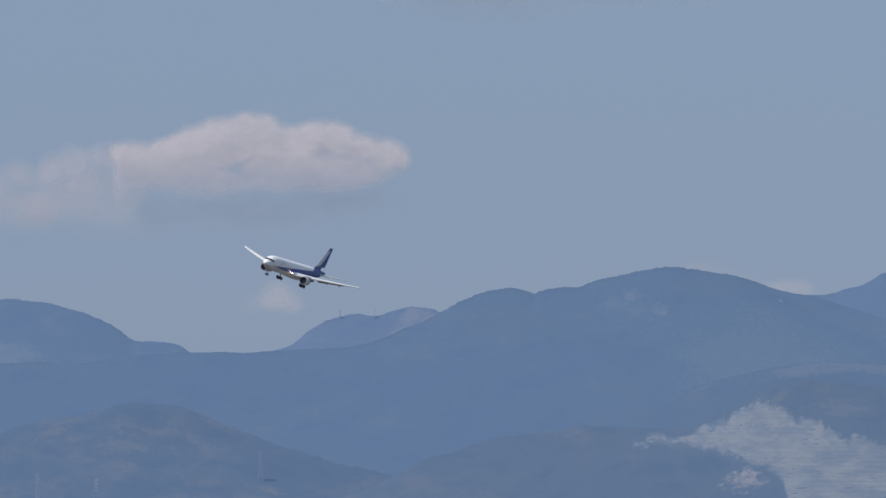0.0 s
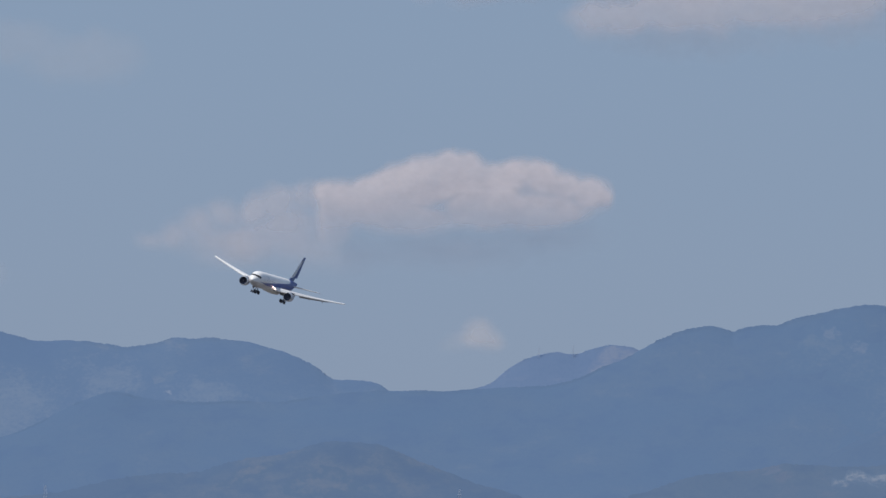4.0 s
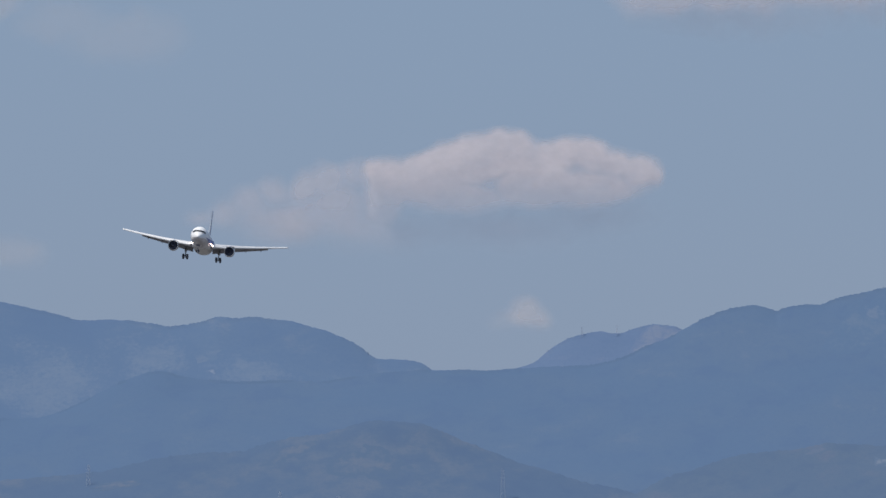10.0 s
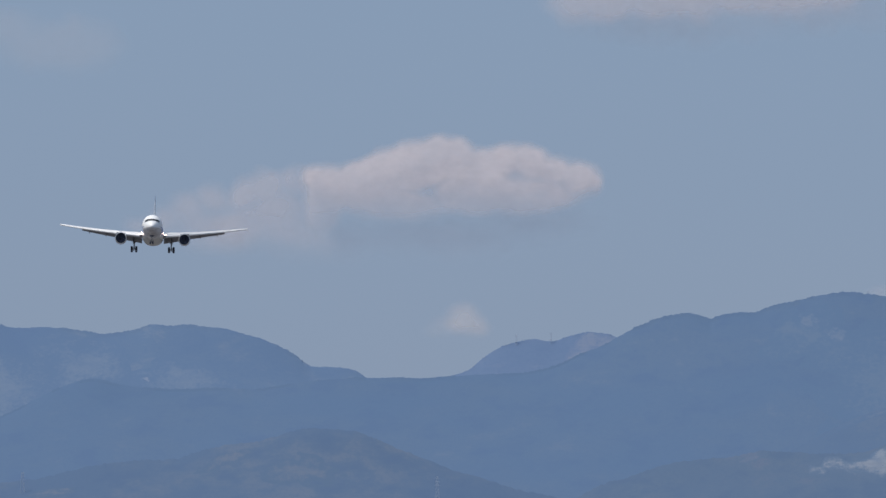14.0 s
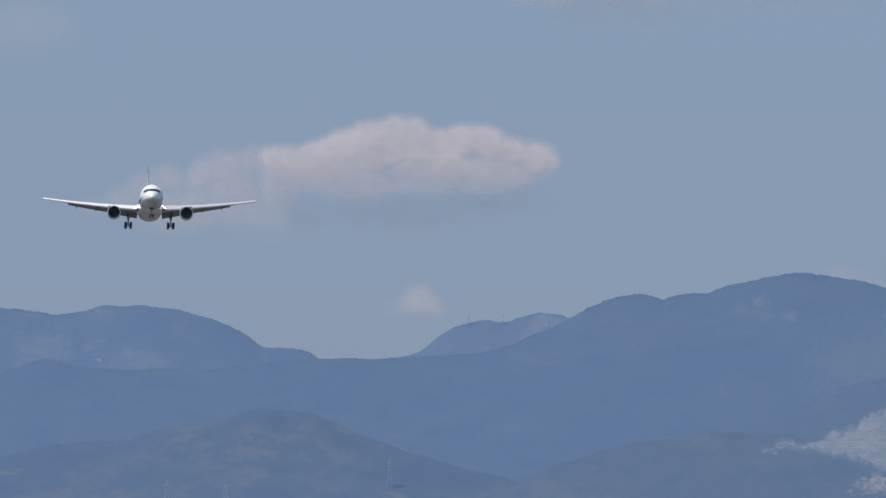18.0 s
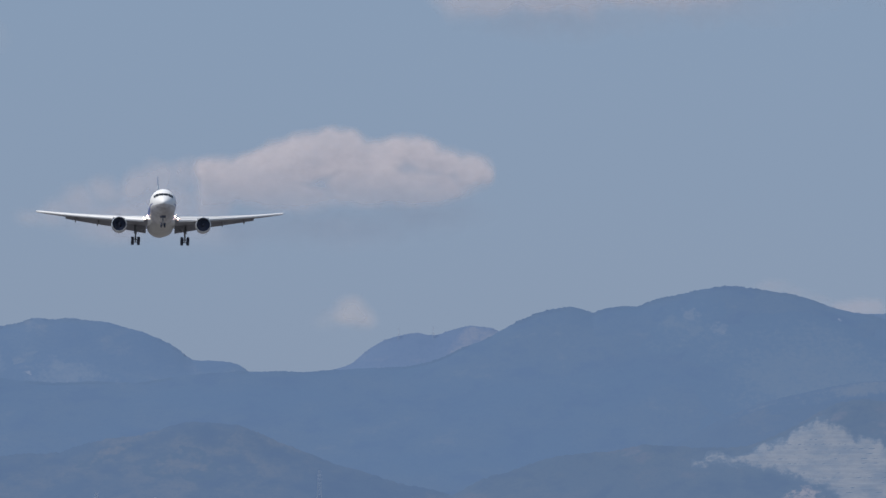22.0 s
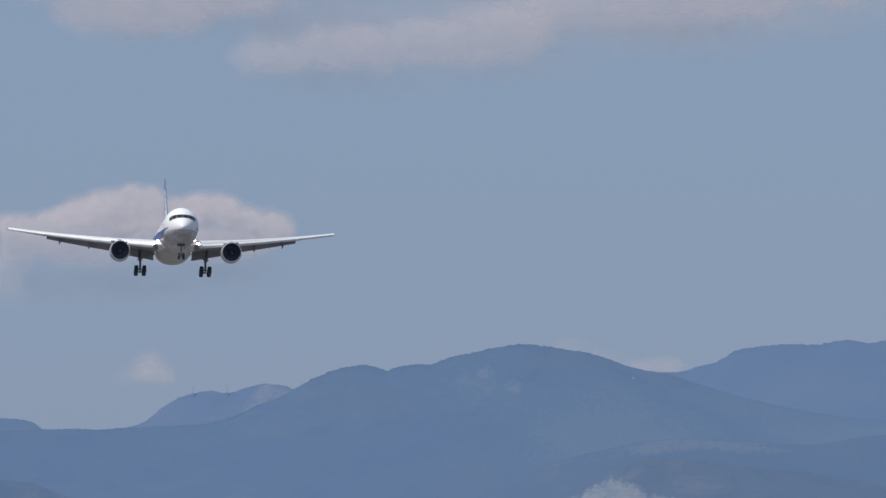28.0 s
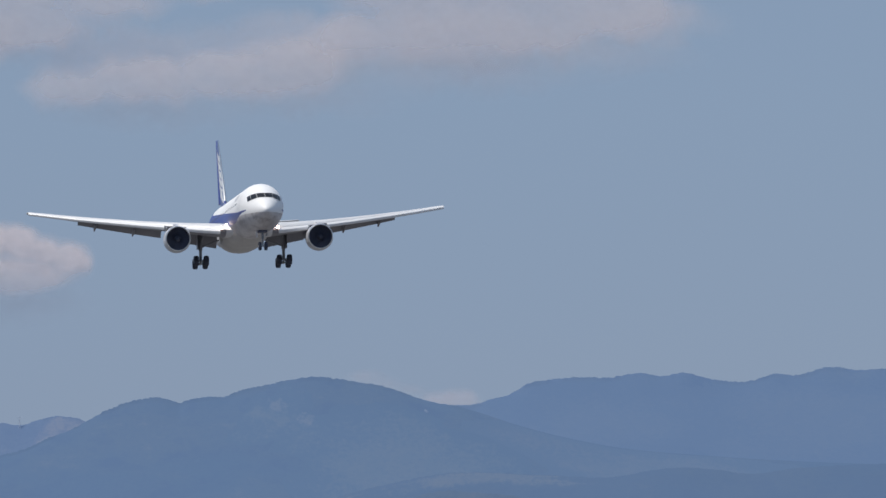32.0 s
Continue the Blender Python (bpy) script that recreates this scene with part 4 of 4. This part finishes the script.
def build_wing(side):
    name = "port" if side > 0 else "starboard"
    bm = bmesh.new()
    rings = []
    for y in (1.6, 2.6, 4.5, 6.6, 8.6, 11, 13.5, 16, 18.5, 21, 23.0, 23.6, 23.785):
        cut = 0.80 if y < 18.2 else 0.97                       # the flaps take over behind the rear spar
        le = wing_le(y) if y > 2.4 else wing_le(2.4) + (2.4 - y) * 0.7
        te = wing_te(max(y, 2.4))
        th = 0.145 - 0.045 * (y / 23.785)
        shrink = 1.0 if y < 23.3 else (0.93 if y < 23.7 else 0.8)
        rings.append(section(y, side, le, le - (le - te) * cut * shrink, th / cut * (1 if y < 23.7 else 0.5), 1.2, 0.0))
    loft(bm, rings)
    bm.normal_update()
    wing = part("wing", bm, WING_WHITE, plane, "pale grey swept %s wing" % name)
    # down-facing faces get a grey that is part paint, part painted shade
    wing.data.materials.append(UNDER_SHADE_GREY)
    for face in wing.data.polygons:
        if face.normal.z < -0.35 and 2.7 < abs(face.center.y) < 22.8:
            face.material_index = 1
    # slats, drooped ahead of the leading edge
    for a, b in ((3.3, 6.9), (9.2, 13.86), (13.88, 18.46), (18.48, 23.68)):
        bm = bmesh.new()
        rings = []
        for k in range(4):
            y = a + (b - a) * k / 3
            c = wing_le(y) - wing_te(y)
            w = 0.12 * c + 0.22
            ring = []
            for u, v in ((0.0, 0.0), (0.12, 0.13), (0.4, 0.25), (0.75, 0.33), (1.0, 0.36), (1.0, 0.33), (0.7, 0.25), (0.45, 0.08), (0.36, -0.16), (0.14, -0.30), (0.03, -0.18)):
                ring.append((wing_le(y) + 0.30 * w + 0.10 - u * w, side * y, wing_z(y) - 0.11 - 0.012 * c + v * w * (0.76 + 0.55 * (y / 23.8) ** 2)))
            rings.append(ring)
        loft(bm, rings)
        part("slat", bm, SLAT_METAL, wing, "bright metal leading edge slat")
        # a dark strip stands in for the shade in the slat's gap
        bm = bmesh.new()
        rings = []
        for k in range(4):
            y = a + 0.05 + (b - a - 0.1) * k / 3
            c = wing_le(y) - wing_te(y)
            w = 0.12 * c + 0.22
            x1, z1 = wing_le(y) + 0.10 - 0.62 * w, wing_z(y) - 0.11 - 0.012 * c + 0.36 * w * 0.66
            rings.append([(x1, side * y, z1 - 0.10), (x1 - 0.06, side * y, z1 + 0.10), (x1 - 0.20, side * y, z1 + 0.06), (x1 - 0.15, side * y, z1 - 0.12)])
        loft(bm, rings)
        part("slat_gap_shade", bm, DARK, wing, "dark strip in place of the shade behind the slat")
    # flaps, run out and turned down
    for a, b, k0, k1, drop in ((2.75, 7.3, 2.15, 1.65, 36), (8.95, 18.1, 1.45, 0.75, 31)):
        bm = bmesh.new()
        rings = []
        for i in range(4):
            y = a + (b - a) * i / 3
            c = k0 + (k1 - k0) * i / 3
            le, te = wing_le(y), wing_te(y)
            x0 = le - (le - te) * 0.81
            rings.append(section(y, side, x0, x0 - c, 0.11, drop, -0.012 * (le - te) - 0.03, 0.03))
        loft(bm, rings)
        part("flap", bm, FLAP_GREY, wing, "grey flap lowered for landing")
    # flap track fairings
    for y, s in ((7.4, 1.0), (12.0, 0.95), (16.2, 0.85)):
        bm = bmesh.new()
        le, te = wing_le(y), wing_te(y)
        x0 = le - (le - te) * 0.62
        z0 = wing_z(y) - 0.30
        rings = []
        for u, r, dz in ((0, 0.03, 0.0), (0.15, 0.17, -0.05), (0.4, 0.24, -0.16), (0.65, 0.22, -0.42), (0.85, 0.14, -0.72), (1, 0.02, -0.92)):
            rings.append([(x0 - u * 3.3 * s, side * y + r * s * 0.75 * math.sin(q), z0 + dz * s * 0.72 + r * s * 1.5 * math.cos(q)) for q in (2 * math.pi * i / 12 for i in range(12))])
        loft(bm, rings)
        part("flap_track_fairing", bm, UNDER_SHADE_GREY, wing, "grey canoe-shaped fairing under the flap")
    # tip light and root landing lights
    bm = bmesh.new()
    bmesh.ops.create_uvsphere(bm, u_segments=10, v_segments=6, radius=0.03, matrix=pose(wing_le(23.4) - 0.15, side * 23.5, wing_z(23.4) - 0.02))
    part("position_light", bm, RED_LAMP if side > 0 else GREEN_LAMP, wing, "small wing tip light")
    for y, z, r in ((3.22, -1.28, 0.15), (2.66, -0.96, 0.115)):
        bm = bmesh.new()
        x = wing_le(max(y, 2.4)) + (0.55 if y < 3 else 0.12)
        lathe(bm, (x, side * y, z), ((0.10, 0.02), (0.08, r * 0.6), (0.03, r * 0.95), (-0.10, r)), 16, caps=True)
        part("landing_light", bm, LAMP, wing, "lit round landing light in the wing root")
    return wing


def build_engine(side):
    y, z, x = side * 8.02, -2.40, 8.25
    bm = bmesh.new()
    lathe(bm, (x, y, z), ((-0.16, 1.42), (-0.5, 1.47), (-1.2, 1.50), (-2.2, 1.49), (-3.2, 1.39), (-4.0, 1.24), (-4.0, 1.20), (-3.2, 1.34), (-2.0, 1.36)), 48)
    nac = part("nacelle", bm, GREY_PAINT, plane, "pale grey engine cowling")
    bm = bmesh.new()
    lathe(bm, (x, y, z), ((-0.17, 1.422), (-0.07, 1.395), (-0.01, 1.345), (-0.02, 1.31), (-0.12, 1.285), (-0.30, 1.27)), 48)
    part("inlet_lip", bm, BARE_METAL, nac, "bare metal inlet lip")
    bm = bmesh.new()
    lathe(bm, (x, y, z), ((-0.30, 1.271), (-0.6, 1.27), (-0.95, 1.27), (-0.96, 0.05)), 48)
    part("inlet_duct", bm, DARK, nac, "dark inlet duct")
    bm = bmesh.new()
    loft(bm, [[(q * 0.22 * (1.4 - tw), r * math.sin(q * 0.15 * (0.36 / r + 0.5)), r * math.cos(q * 0.15 * (0.36 / r + 0.5))) for q in (-0.5, 0.5)]
              for r, tw in ((0.36, 0.5), (0.75, 0.8), (1.26, 1.1))], caps=False, closed=False)
    blade = part("fan_blade", bm, BLADE, nac)
    for k in range(30):
        ob = blade if k == 0 else new("fan_blade", blade.data)
        ob.parent = nac
        ob.matrix_local = pose(x - 0.75, y, z, 12 * k)
    bm = bmesh.new()
    lathe(bm, (x - 0.75, y, z), ((0.42, 0.01), (0.34, 0.11), (0.18, 0.24), (0.0, 0.35), (-0.1, 0.36)), 24)
    part("spinner", bm, SPINNER, nac, "dark fan spinner")
    bm = bmesh.new()
    lathe(bm, (x, y, z), ((-3.4, 0.98), (-4.2, 0.94), (-5.0, 0.80), (-5.7, 0.64), (-5.7, 0.60), (-5.0, 0.70)), 36)
    lathe(bm, (x, y, z), ((-5.0, 0.48), (-5.7, 0.40), (-6.4, 0.18), (-6.7, 0.02)), 24)
    part("core_nozzle", bm, HOT_METAL, nac, "dark hot metal exhaust nozzle")
    # pylon
    bm = bmesh.new()
    rings = []
    for px, top, low, w in ((7.2, -0.86, -1.02, 0.05), (6.2, -0.62, -1.1, 0.22), (4.4, -0.55, -1.3, 0.28), (2.2, -0.85, -1.6, 0.26), (0.6, -1.1, -1.5, 0.12)):
        rings.append([(px, y + w * c, (top if d > 0 else low)) for c, d in ((-1, 1), (1, 1), (1, -1), (-1, -1))])
    loft(bm, rings)
    part("pylon", bm, GREY_PAINT, nac, "grey engine pylon")
    for s in (-1, 1):
        bm = bmesh.new()
        loft(bm, [[(x - a, y + s * (1.08 + 0.02), z + 1.02 + h), (x - a, y + s * (1.08 + 0.06), z + 1.02 + h)] for a, h in ((1.2, 0.06), (1.9, 0.42), (2.6, 0.5), (2.9, 0.0))], caps=False, closed=False)
        part("strake", bm, GREY_PAINT, nac)


def wheel(parent, x, y, z, r, w):
    bm = bmesh.new()
    prof = [(-w / 2, r * 0.55), (-w / 2, r * 0.80), (-w * 0.42, r * 0.94), (-w * 0.2, r), (w * 0.2, r), (w * 0.42, r * 0.94), (w / 2, r * 0.80), (w / 2, r * 0.55)]
    lathe(bm, (x, y, z), prof, 28, (0, 1, 0), caps=True)
    tyre = part("wheel", bm, RUBBER, parent, "black tyre")
    for s in (-1, 1):
        bm = bmesh.new()
        lathe(bm, (x, y, z), ((s * (w / 2 + 0.004), r * 0.56), (s * (w / 2 - 0.03), r * 0.44), (s * (w / 2 - 0.03), r * 0.2), (s * (w / 2 + 0.03), r * 0.16), (s * (w / 2 + 0.03), 0.01)), 20, (0, 1, 0))
        part("rim", bm, RIM, tyre)
    return tyre


def build_gear():
    for side in (-1, 1):
        y, z, x = side * 4.72, -4.58, -0.32
        bm = bmesh.new()
        tube(bm, (x, y, -1.55), (x, y, -3.2), 0.25, 0.24, 14)
        tube(bm, (x, y, -3.1), (x, y, z + 0.12), 0.17, None, 14)
        leg = part("main_gear_leg", bm, STRUT, plane, "grey main landing gear strut")
        bm = bmesh.new()
        tube(bm, (x, y, -2.9), (x + 0.1, side * 2.6, -2.1), 0.09)
        tube(bm, (x, y, -2.4), (x + 1.7, y - side * 0.3, -1.5), 0.08)
        part("side_brace", bm, STRUT, leg)
        bm = bmesh.new()
        tube(bm, (x - 0.18, y, -3.0), (x - 0.42, y, -3.6), 0.05)
        tube(bm, (x - 0.42, y, -3.6), (x - 0.18, y, -4.25), 0.05)
        part("torque_link", bm, STRUT, leg)
        tilt = radians(11)
        bm = bmesh.new()
        tube(bm, (x + 0.8 * math.cos(tilt), y, z + 0.8 * math.sin(tilt)), (x - 0.8 * math.cos(tilt), y, z - 0.8 * math.sin(tilt)), 0.13)
        for k in (-0.72, 0.72):
            tube(bm, (x + k * math.cos(tilt), y - 0.6, z + k * math.sin(tilt)), (x + k * math.cos(tilt), y + 0.6, z + k * math.sin(tilt)), 0.08)
        part("bogie", bm, STRUT, leg, "grey bogie beam with axles")
        for k in (-0.72, 0.72):
            for s in (-1, 1):
                wheel(leg, x + k * math.cos(tilt), y + s * 0.57, z + k * math.sin(tilt), 0.585, 0.56)
        bm = bmesh.new()
        block(bm, (x - 0.75, y + side * 0.30, -3.1), (x + 0.65, y + side * 0.36, -1.45))
        part("gear_door", bm, UNDER_SHADE_GREY, leg, "pale grey gear door on the strut")
    x, z = 22.4, -4.32
    bm = bmesh.new()
    tube(bm, (x - 0.25, 0, -2.2), (x - 0.08, 0, -3.5), 0.13, 0.12, 12)
    tube(bm, (x - 0.09, 0, -3.4), (x, 0, z), 0.08, None, 12)
    tube(bm, (x, -0.34, z), (x, 0.34, z), 0.06, None, 10)
    tube(bm, (x - 0.12, 0, -3.1), (x - 1.5, 0, -2.4), 0.06)
    leg = part("nose_gear_leg", bm, STRUT, plane, "grey nose gear strut")
    for s in (-1, 1):
        wheel(leg, x, s * 0.33, z, 0.47, 0.34)
        bm = bmesh.new()
        block(bm, (x - 1.7, s * 0.62 - 0.03, -3.25), (x - 0.2, s * 0.62 + 0.03, -2.35), Matrix.Rotation(radians(-8 * s), 4, "X"), (x, s * 0.62, -2.35))
        part("nose_gear_door", bm, HULL, leg, "grey nose gear door")
    # solid dark block that imitates the shade inside an open wheel well
    bm = bmesh.new()
    block(bm, (x - 1.6, -0.5, -2.78), (x + 0.5, 0.5, -2.6))
    part("wheel_well_shade", bm, DARK, plane, "dark block in place of the shaded nose wheel well")
    bm = bmesh.new()
    lathe(bm, (x + 0.12, 0, -3.15), ((0.06, 0.01), (0.05, 0.08), (0.0, 0.11), (-0.1, 0.08)), 14)
    part("taxi_light", bm, RIM, leg, "unlit round taxi light")


def build_tail():
    # fin and rudder
    def fin_ring(z, le, te, th):
        return [(le - px, pz, z) for px, pz in foil(le - te, th, 12, 0.0)]
    rows = ((1.6, -13.2, -25.2, 0.05), (2.6, -16.3, -25.4, 0.08), (3.6, -17.9, -25.55, 0.10), (5.5, -19.55, -25.95, 0.10), (8.0, -21.7, -26.5, 0.10), (10.2, -23.6, -26.95, 0.08), (11.0, -24.3, -27.07, 0.07), (11.15, -24.9, -27.07, 0.04))
    bm = bmesh.new()
    loft(bm, [fin_ring(z, le, le - (le - te) * (0.70 if z > 2.5 else 0.75), th * 1.0) for z, le, te, th in rows])
    fin = part("tail_fin", bm, BLUE_PAINT, plane, "deep blue tail fin with white slanted marks")
    bm = bmesh.new()
    rings = []
    for z, le, te, th in rows[2:]:
        x0 = le - (le - te) * 0.705
        w = (le - te) * th * 0.27
        rings.append([(x0, -w, z), (x0 + 0.05, 0, z), (x0, w, z), (te, 0.02, z), (te, -0.02, z)])
    loft(bm, rings)
    part("rudder", bm, BLUE_PAINT, fin)
    bm = bmesh.new()
    rings = []
    for z, le, te, th in rows[2:7]:
        w = (le - te) * 0.7 * 0.034
        rings.append([(le + 0.03, 0, z), (le - 0.03, w * 0.55, z), (le - 0.11, w * 0.95, z), (le - 0.11, -w * 0.95, z), (le - 0.03, -w * 0.55, z)])
    loft(bm, rings)
    part("fin_leading_edge", bm, BARE_METAL, fin, "bright metal leading edge")
    # plain slanted white shapes up the fin
    for side in (-1, 1):
        for k in range(6):
            z0 = 3.1 + 1.02 * k
            bm = bmesh.new()
            base = float(curve_at([r[0] for r in rows], [r[1] for r in rows], z0))
            grid = []
            for i in range(12):
                a = 0.25 + 0.31 * i
                row = []
                for w in (0.0, 0.3, 0.6):
                    z = z0 + 0.35 * a + w
                    le = float(curve_at([r[0] for r in rows], [r[1] for r in rows], z))
                    te = float(curve_at([r[0] for r in rows], [r[2] for r in rows], z))
                    chord = (le - te) * 0.7
                    f = min(max((le - base + a) / chord, 0.03), 0.93)
                    t = 5 * 0.100 * (0.2969 * math.sqrt(f) - 0.126 * f - 0.3516 * f * f + 0.2843 * f ** 3 - 0.1015 * f ** 4) * chord
                    row.append((le - f * chord, side * (t + 0.02), z))
                grid.append(row)
            loft(bm, grid, caps=False, closed=False)
            part("fin_marking", bm, WHITE_PAINT, fin, "plain white slanted shape on the fin")
    # tailplanes
    for side in (-1, 1):
        bm = bmesh.new()
        rings = []
        for y, le, te, th in ((0.5, -18.9, -25.2, 0.09), (1.5, -19.5, -25.4, 0.09), (4.5, -21.6, -26.0, 0.09), (7.5, -23.7, -26.6, 0.09), (9.1, -24.85, -26.95, 0.08), (9.31, -25.3, -26.95, 0.05)):
            rings.append([(le - px, side * y, 0.85 + (y - 0.5) * 0.10 - pz) for px, pz in foil(le - te, th, 10, 0.01)])
        loft(bm, rings)
        part("tailplane", bm, WING_WHITE, plane, "pale grey tailplane")
    # aerials and beacon
    for x in (14.0, 3.0):
        bm = bmesh.new()
        loft(bm, [[(x + 0.2, -0.02, 2.68), (x + 0.2, 0.02, 2.68), (x - 0.2, 0.02, 2.68), (x - 0.2, -0.02, 2.68)], [(x - 0.05, -0.01, 3.05), (x - 0.05, 0.01, 3.05), (x - 0.25, 0.01, 3.05), (x - 0.25, -0.01, 3.05)]])
        part("aerial", bm, WHITE_PAINT, plane)
    bm = bmesh.new()
    lathe(bm, (2.0, 0, -3.1), ((-0.14, 0.02), (-0.1, 0.1), (0.05, 0.13)), 12, (0, 0, 1))
    part("beacon", bm, RED_LAMP, plane, "small red beacon under the belly")


build_hull()
for wing_side in (-1, 1):
    build_wing(wing_side)
    build_engine(wing_side)
build_gear()
build_tail()

# ---- what moves ----
PLANE_PATH = [
    (0, -85.8, 3237.0, 179.1, -19.51, -3.50, -110.73),
    (0.5, -96.0, 3206.2, 178.8, -18.81, -3.20, -109.77),
    (1, -106.2, 3176.0, 178.6, -18.04, -2.80, -108.88),
    (1.5, -115.9, 3145.0, 178.4, -17.75, -2.15, -107.44),
    (2, -124.5, 3113.8, 178.0, -17.75, -1.54, -106.38),
    (2.5, -132.3, 3081.8, 177.0, -18.00, -1.27, -105.25),
    (3, -139.3, 3049.5, 175.9, -18.86, -1.07, -104.09),
    (3.5, -145.7, 3016.6, 174.7, -19.88, -0.93, -103.00),
    (4, -151.7, 2982.9, 173.4, -20.51, -0.82, -101.69),
    (4.5, -157.0, 2948.2, 171.7, -20.63, -0.75, -100.31),
    (6.5, -167.7, 2803.9, 165.5, -16.90, -0.94, -94.40),
    (7, -168.2, 2768.4, 164.1, -14.73, -1.03, -93.23),
    (7.5, -168.3, 2733.4, 162.7, -12.48, -1.12, -92.22),
    (8, -168.1, 2698.7, 161.27, -10.41, -1.34, -91.37),
    (8.5, -167.3, 2664.2, 159.73, -8.39, -1.53, -90.65),
    (9, -166.0, 2629.5, 158.20, -7.12, -1.64, -90.07),
    (9.5, -164.4, 2594.7, 156.68, -6.84, -1.56, -89.71),
    (10, -162.5, 2559.8, 154.98, -6.65, -1.32, -89.49),
    (10.5, -160.2, 2524.9, 153.28, -5.85, -1.09, -89.30),
    (11, -157.8, 2490.2, 151.46, -4.57, -1.00, -89.05),
    (11.5, -155.2, 2455.6, 149.63, -3.40, -1.10, -88.67),
    (12, -152.3, 2421.2, 148.03, -2.40, -1.21, -88.29),
    (12.5, -149.6, 2386.8, 146.63, -1.40, -1.31, -87.88),
    (13, -146.8, 2352.2, 145.53, -0.88, -1.31, -87.51),
    (13.5, -144.0, 2317.8, 144.33, -1.04, -1.09, -87.24),
    (14, -141.1, 2283.5, 143.06, -1.40, -0.62, -87.10),
    (14.5, -138.2, 2249.4, 141.46, -2.13, -0.28, -87.21),
    (15, -135.2, 2214.6, 139.76, -3.22, -0.10, -86.98),
    (15.5, -132.1, 2179.4, 137.96, -4.07, -0.12, -86.70),
    (17.5, -117.8, 2037.4, 129.30, -2.08, -1.03, -85.72),
    (18, -113.9, 2002.3, 127.30, -0.66, -1.32, -85.58),
    (18.5, -110.0, 1967.6, 125.20, 0.53, -1.68, -85.52),
    (19, -106.2, 1933.2, 122.97, 1.00, -2.23, -85.48),
    (19.5, -102.3, 1899.0, 120.77, 0.66, -2.69, -85.52),
    (20, -98.5, 1864.8, 118.47, 0.17, -3.08, -85.54),
    (20.5, -94.5, 1830.5, 116.13, 0.15, -3.51, -85.59),
    (21, -90.6, 1796.2, 114.09, 0.45, -3.75, -85.66),
    (21.5, -86.7, 1762.0, 112.09, 0.29, -3.68, -85.77),
    (22, -82.8, 1727.8, 110.17, -0.42, -3.59, -85.94),
    (22.5, -78.7, 1693.5, 108.29, -1.10, -3.20, -86.04),
    (23, -74.7, 1658.8, 106.53, -1.40, -2.67, -86.09),
    (23.5, -70.6, 1623.9, 104.95, -1.25, -2.08, -86.07),
    (24, -66.4, 1589.0, 103.42, -1.14, -1.13, -85.99),
    (24.5, -62.3, 1553.9, 101.94, -1.29, -0.41, -85.90),
    (25, -57.9, 1518.5, 100.4, -1.30, 0.23, -85.91),
    (25.5, -53.4, 1483.1, 98.6, -1.31, 0.08, -86.16),
    (27.5, -35.5, 1339.8, 90.3, 0.42, -1.50, -85.67),
    (28, -30.9, 1304.6, 88.7, -0.75, -1.13, -85.62),
    (28.5, -26.4, 1269.4, 87.34, -1.65, -0.60, -85.52),
    (29, -21.8, 1234.4, 85.87, -2.01, 0.02, -85.46),
    (29.5, -17.1, 1199.1, 84.04, -2.04, 0.08, -85.38),
    (30, -12.4, 1163.5, 82.1, -1.66, 0.06, -85.27),
    (30.5, -7.6, 1127.4, 80.2, -0.88, -0.18, -85.11),
    (31, -2.8, 1091.1, 78.5, 0.04, -0.54, -84.79),
    (31.5, 2.1, 1054.5, 76.9, 0.91, -0.22, -84.59),
    (32, 7.0, 1018.8, 75.4, 1.45, 0.12, -84.62),
]

def drift(ob, along, up, when):
    """A cloud's steady drift in metres a second; it stands where it was built at the time when."""
    x, y, z = ob.location
    walk(ob, [(t, pose(x + along * (t - when), y, z + up * (t - when))) for t in (0, 32)])


def motions():
    walk(plane, [(t, pose(x, y, z, rx, ry, rz)) for t, x, y, z, rx, ry, rz in PLANE_PATH])
    drift(main_cloud, 0.63, 0.11, 9)
    drift(small_cloud, 0.38, 0.10, 9)
    drift(ridge_cloud, 0.34, 0.0, 25)
    drift(upper_cloud, 0.2, 0.0, 28)


motions()
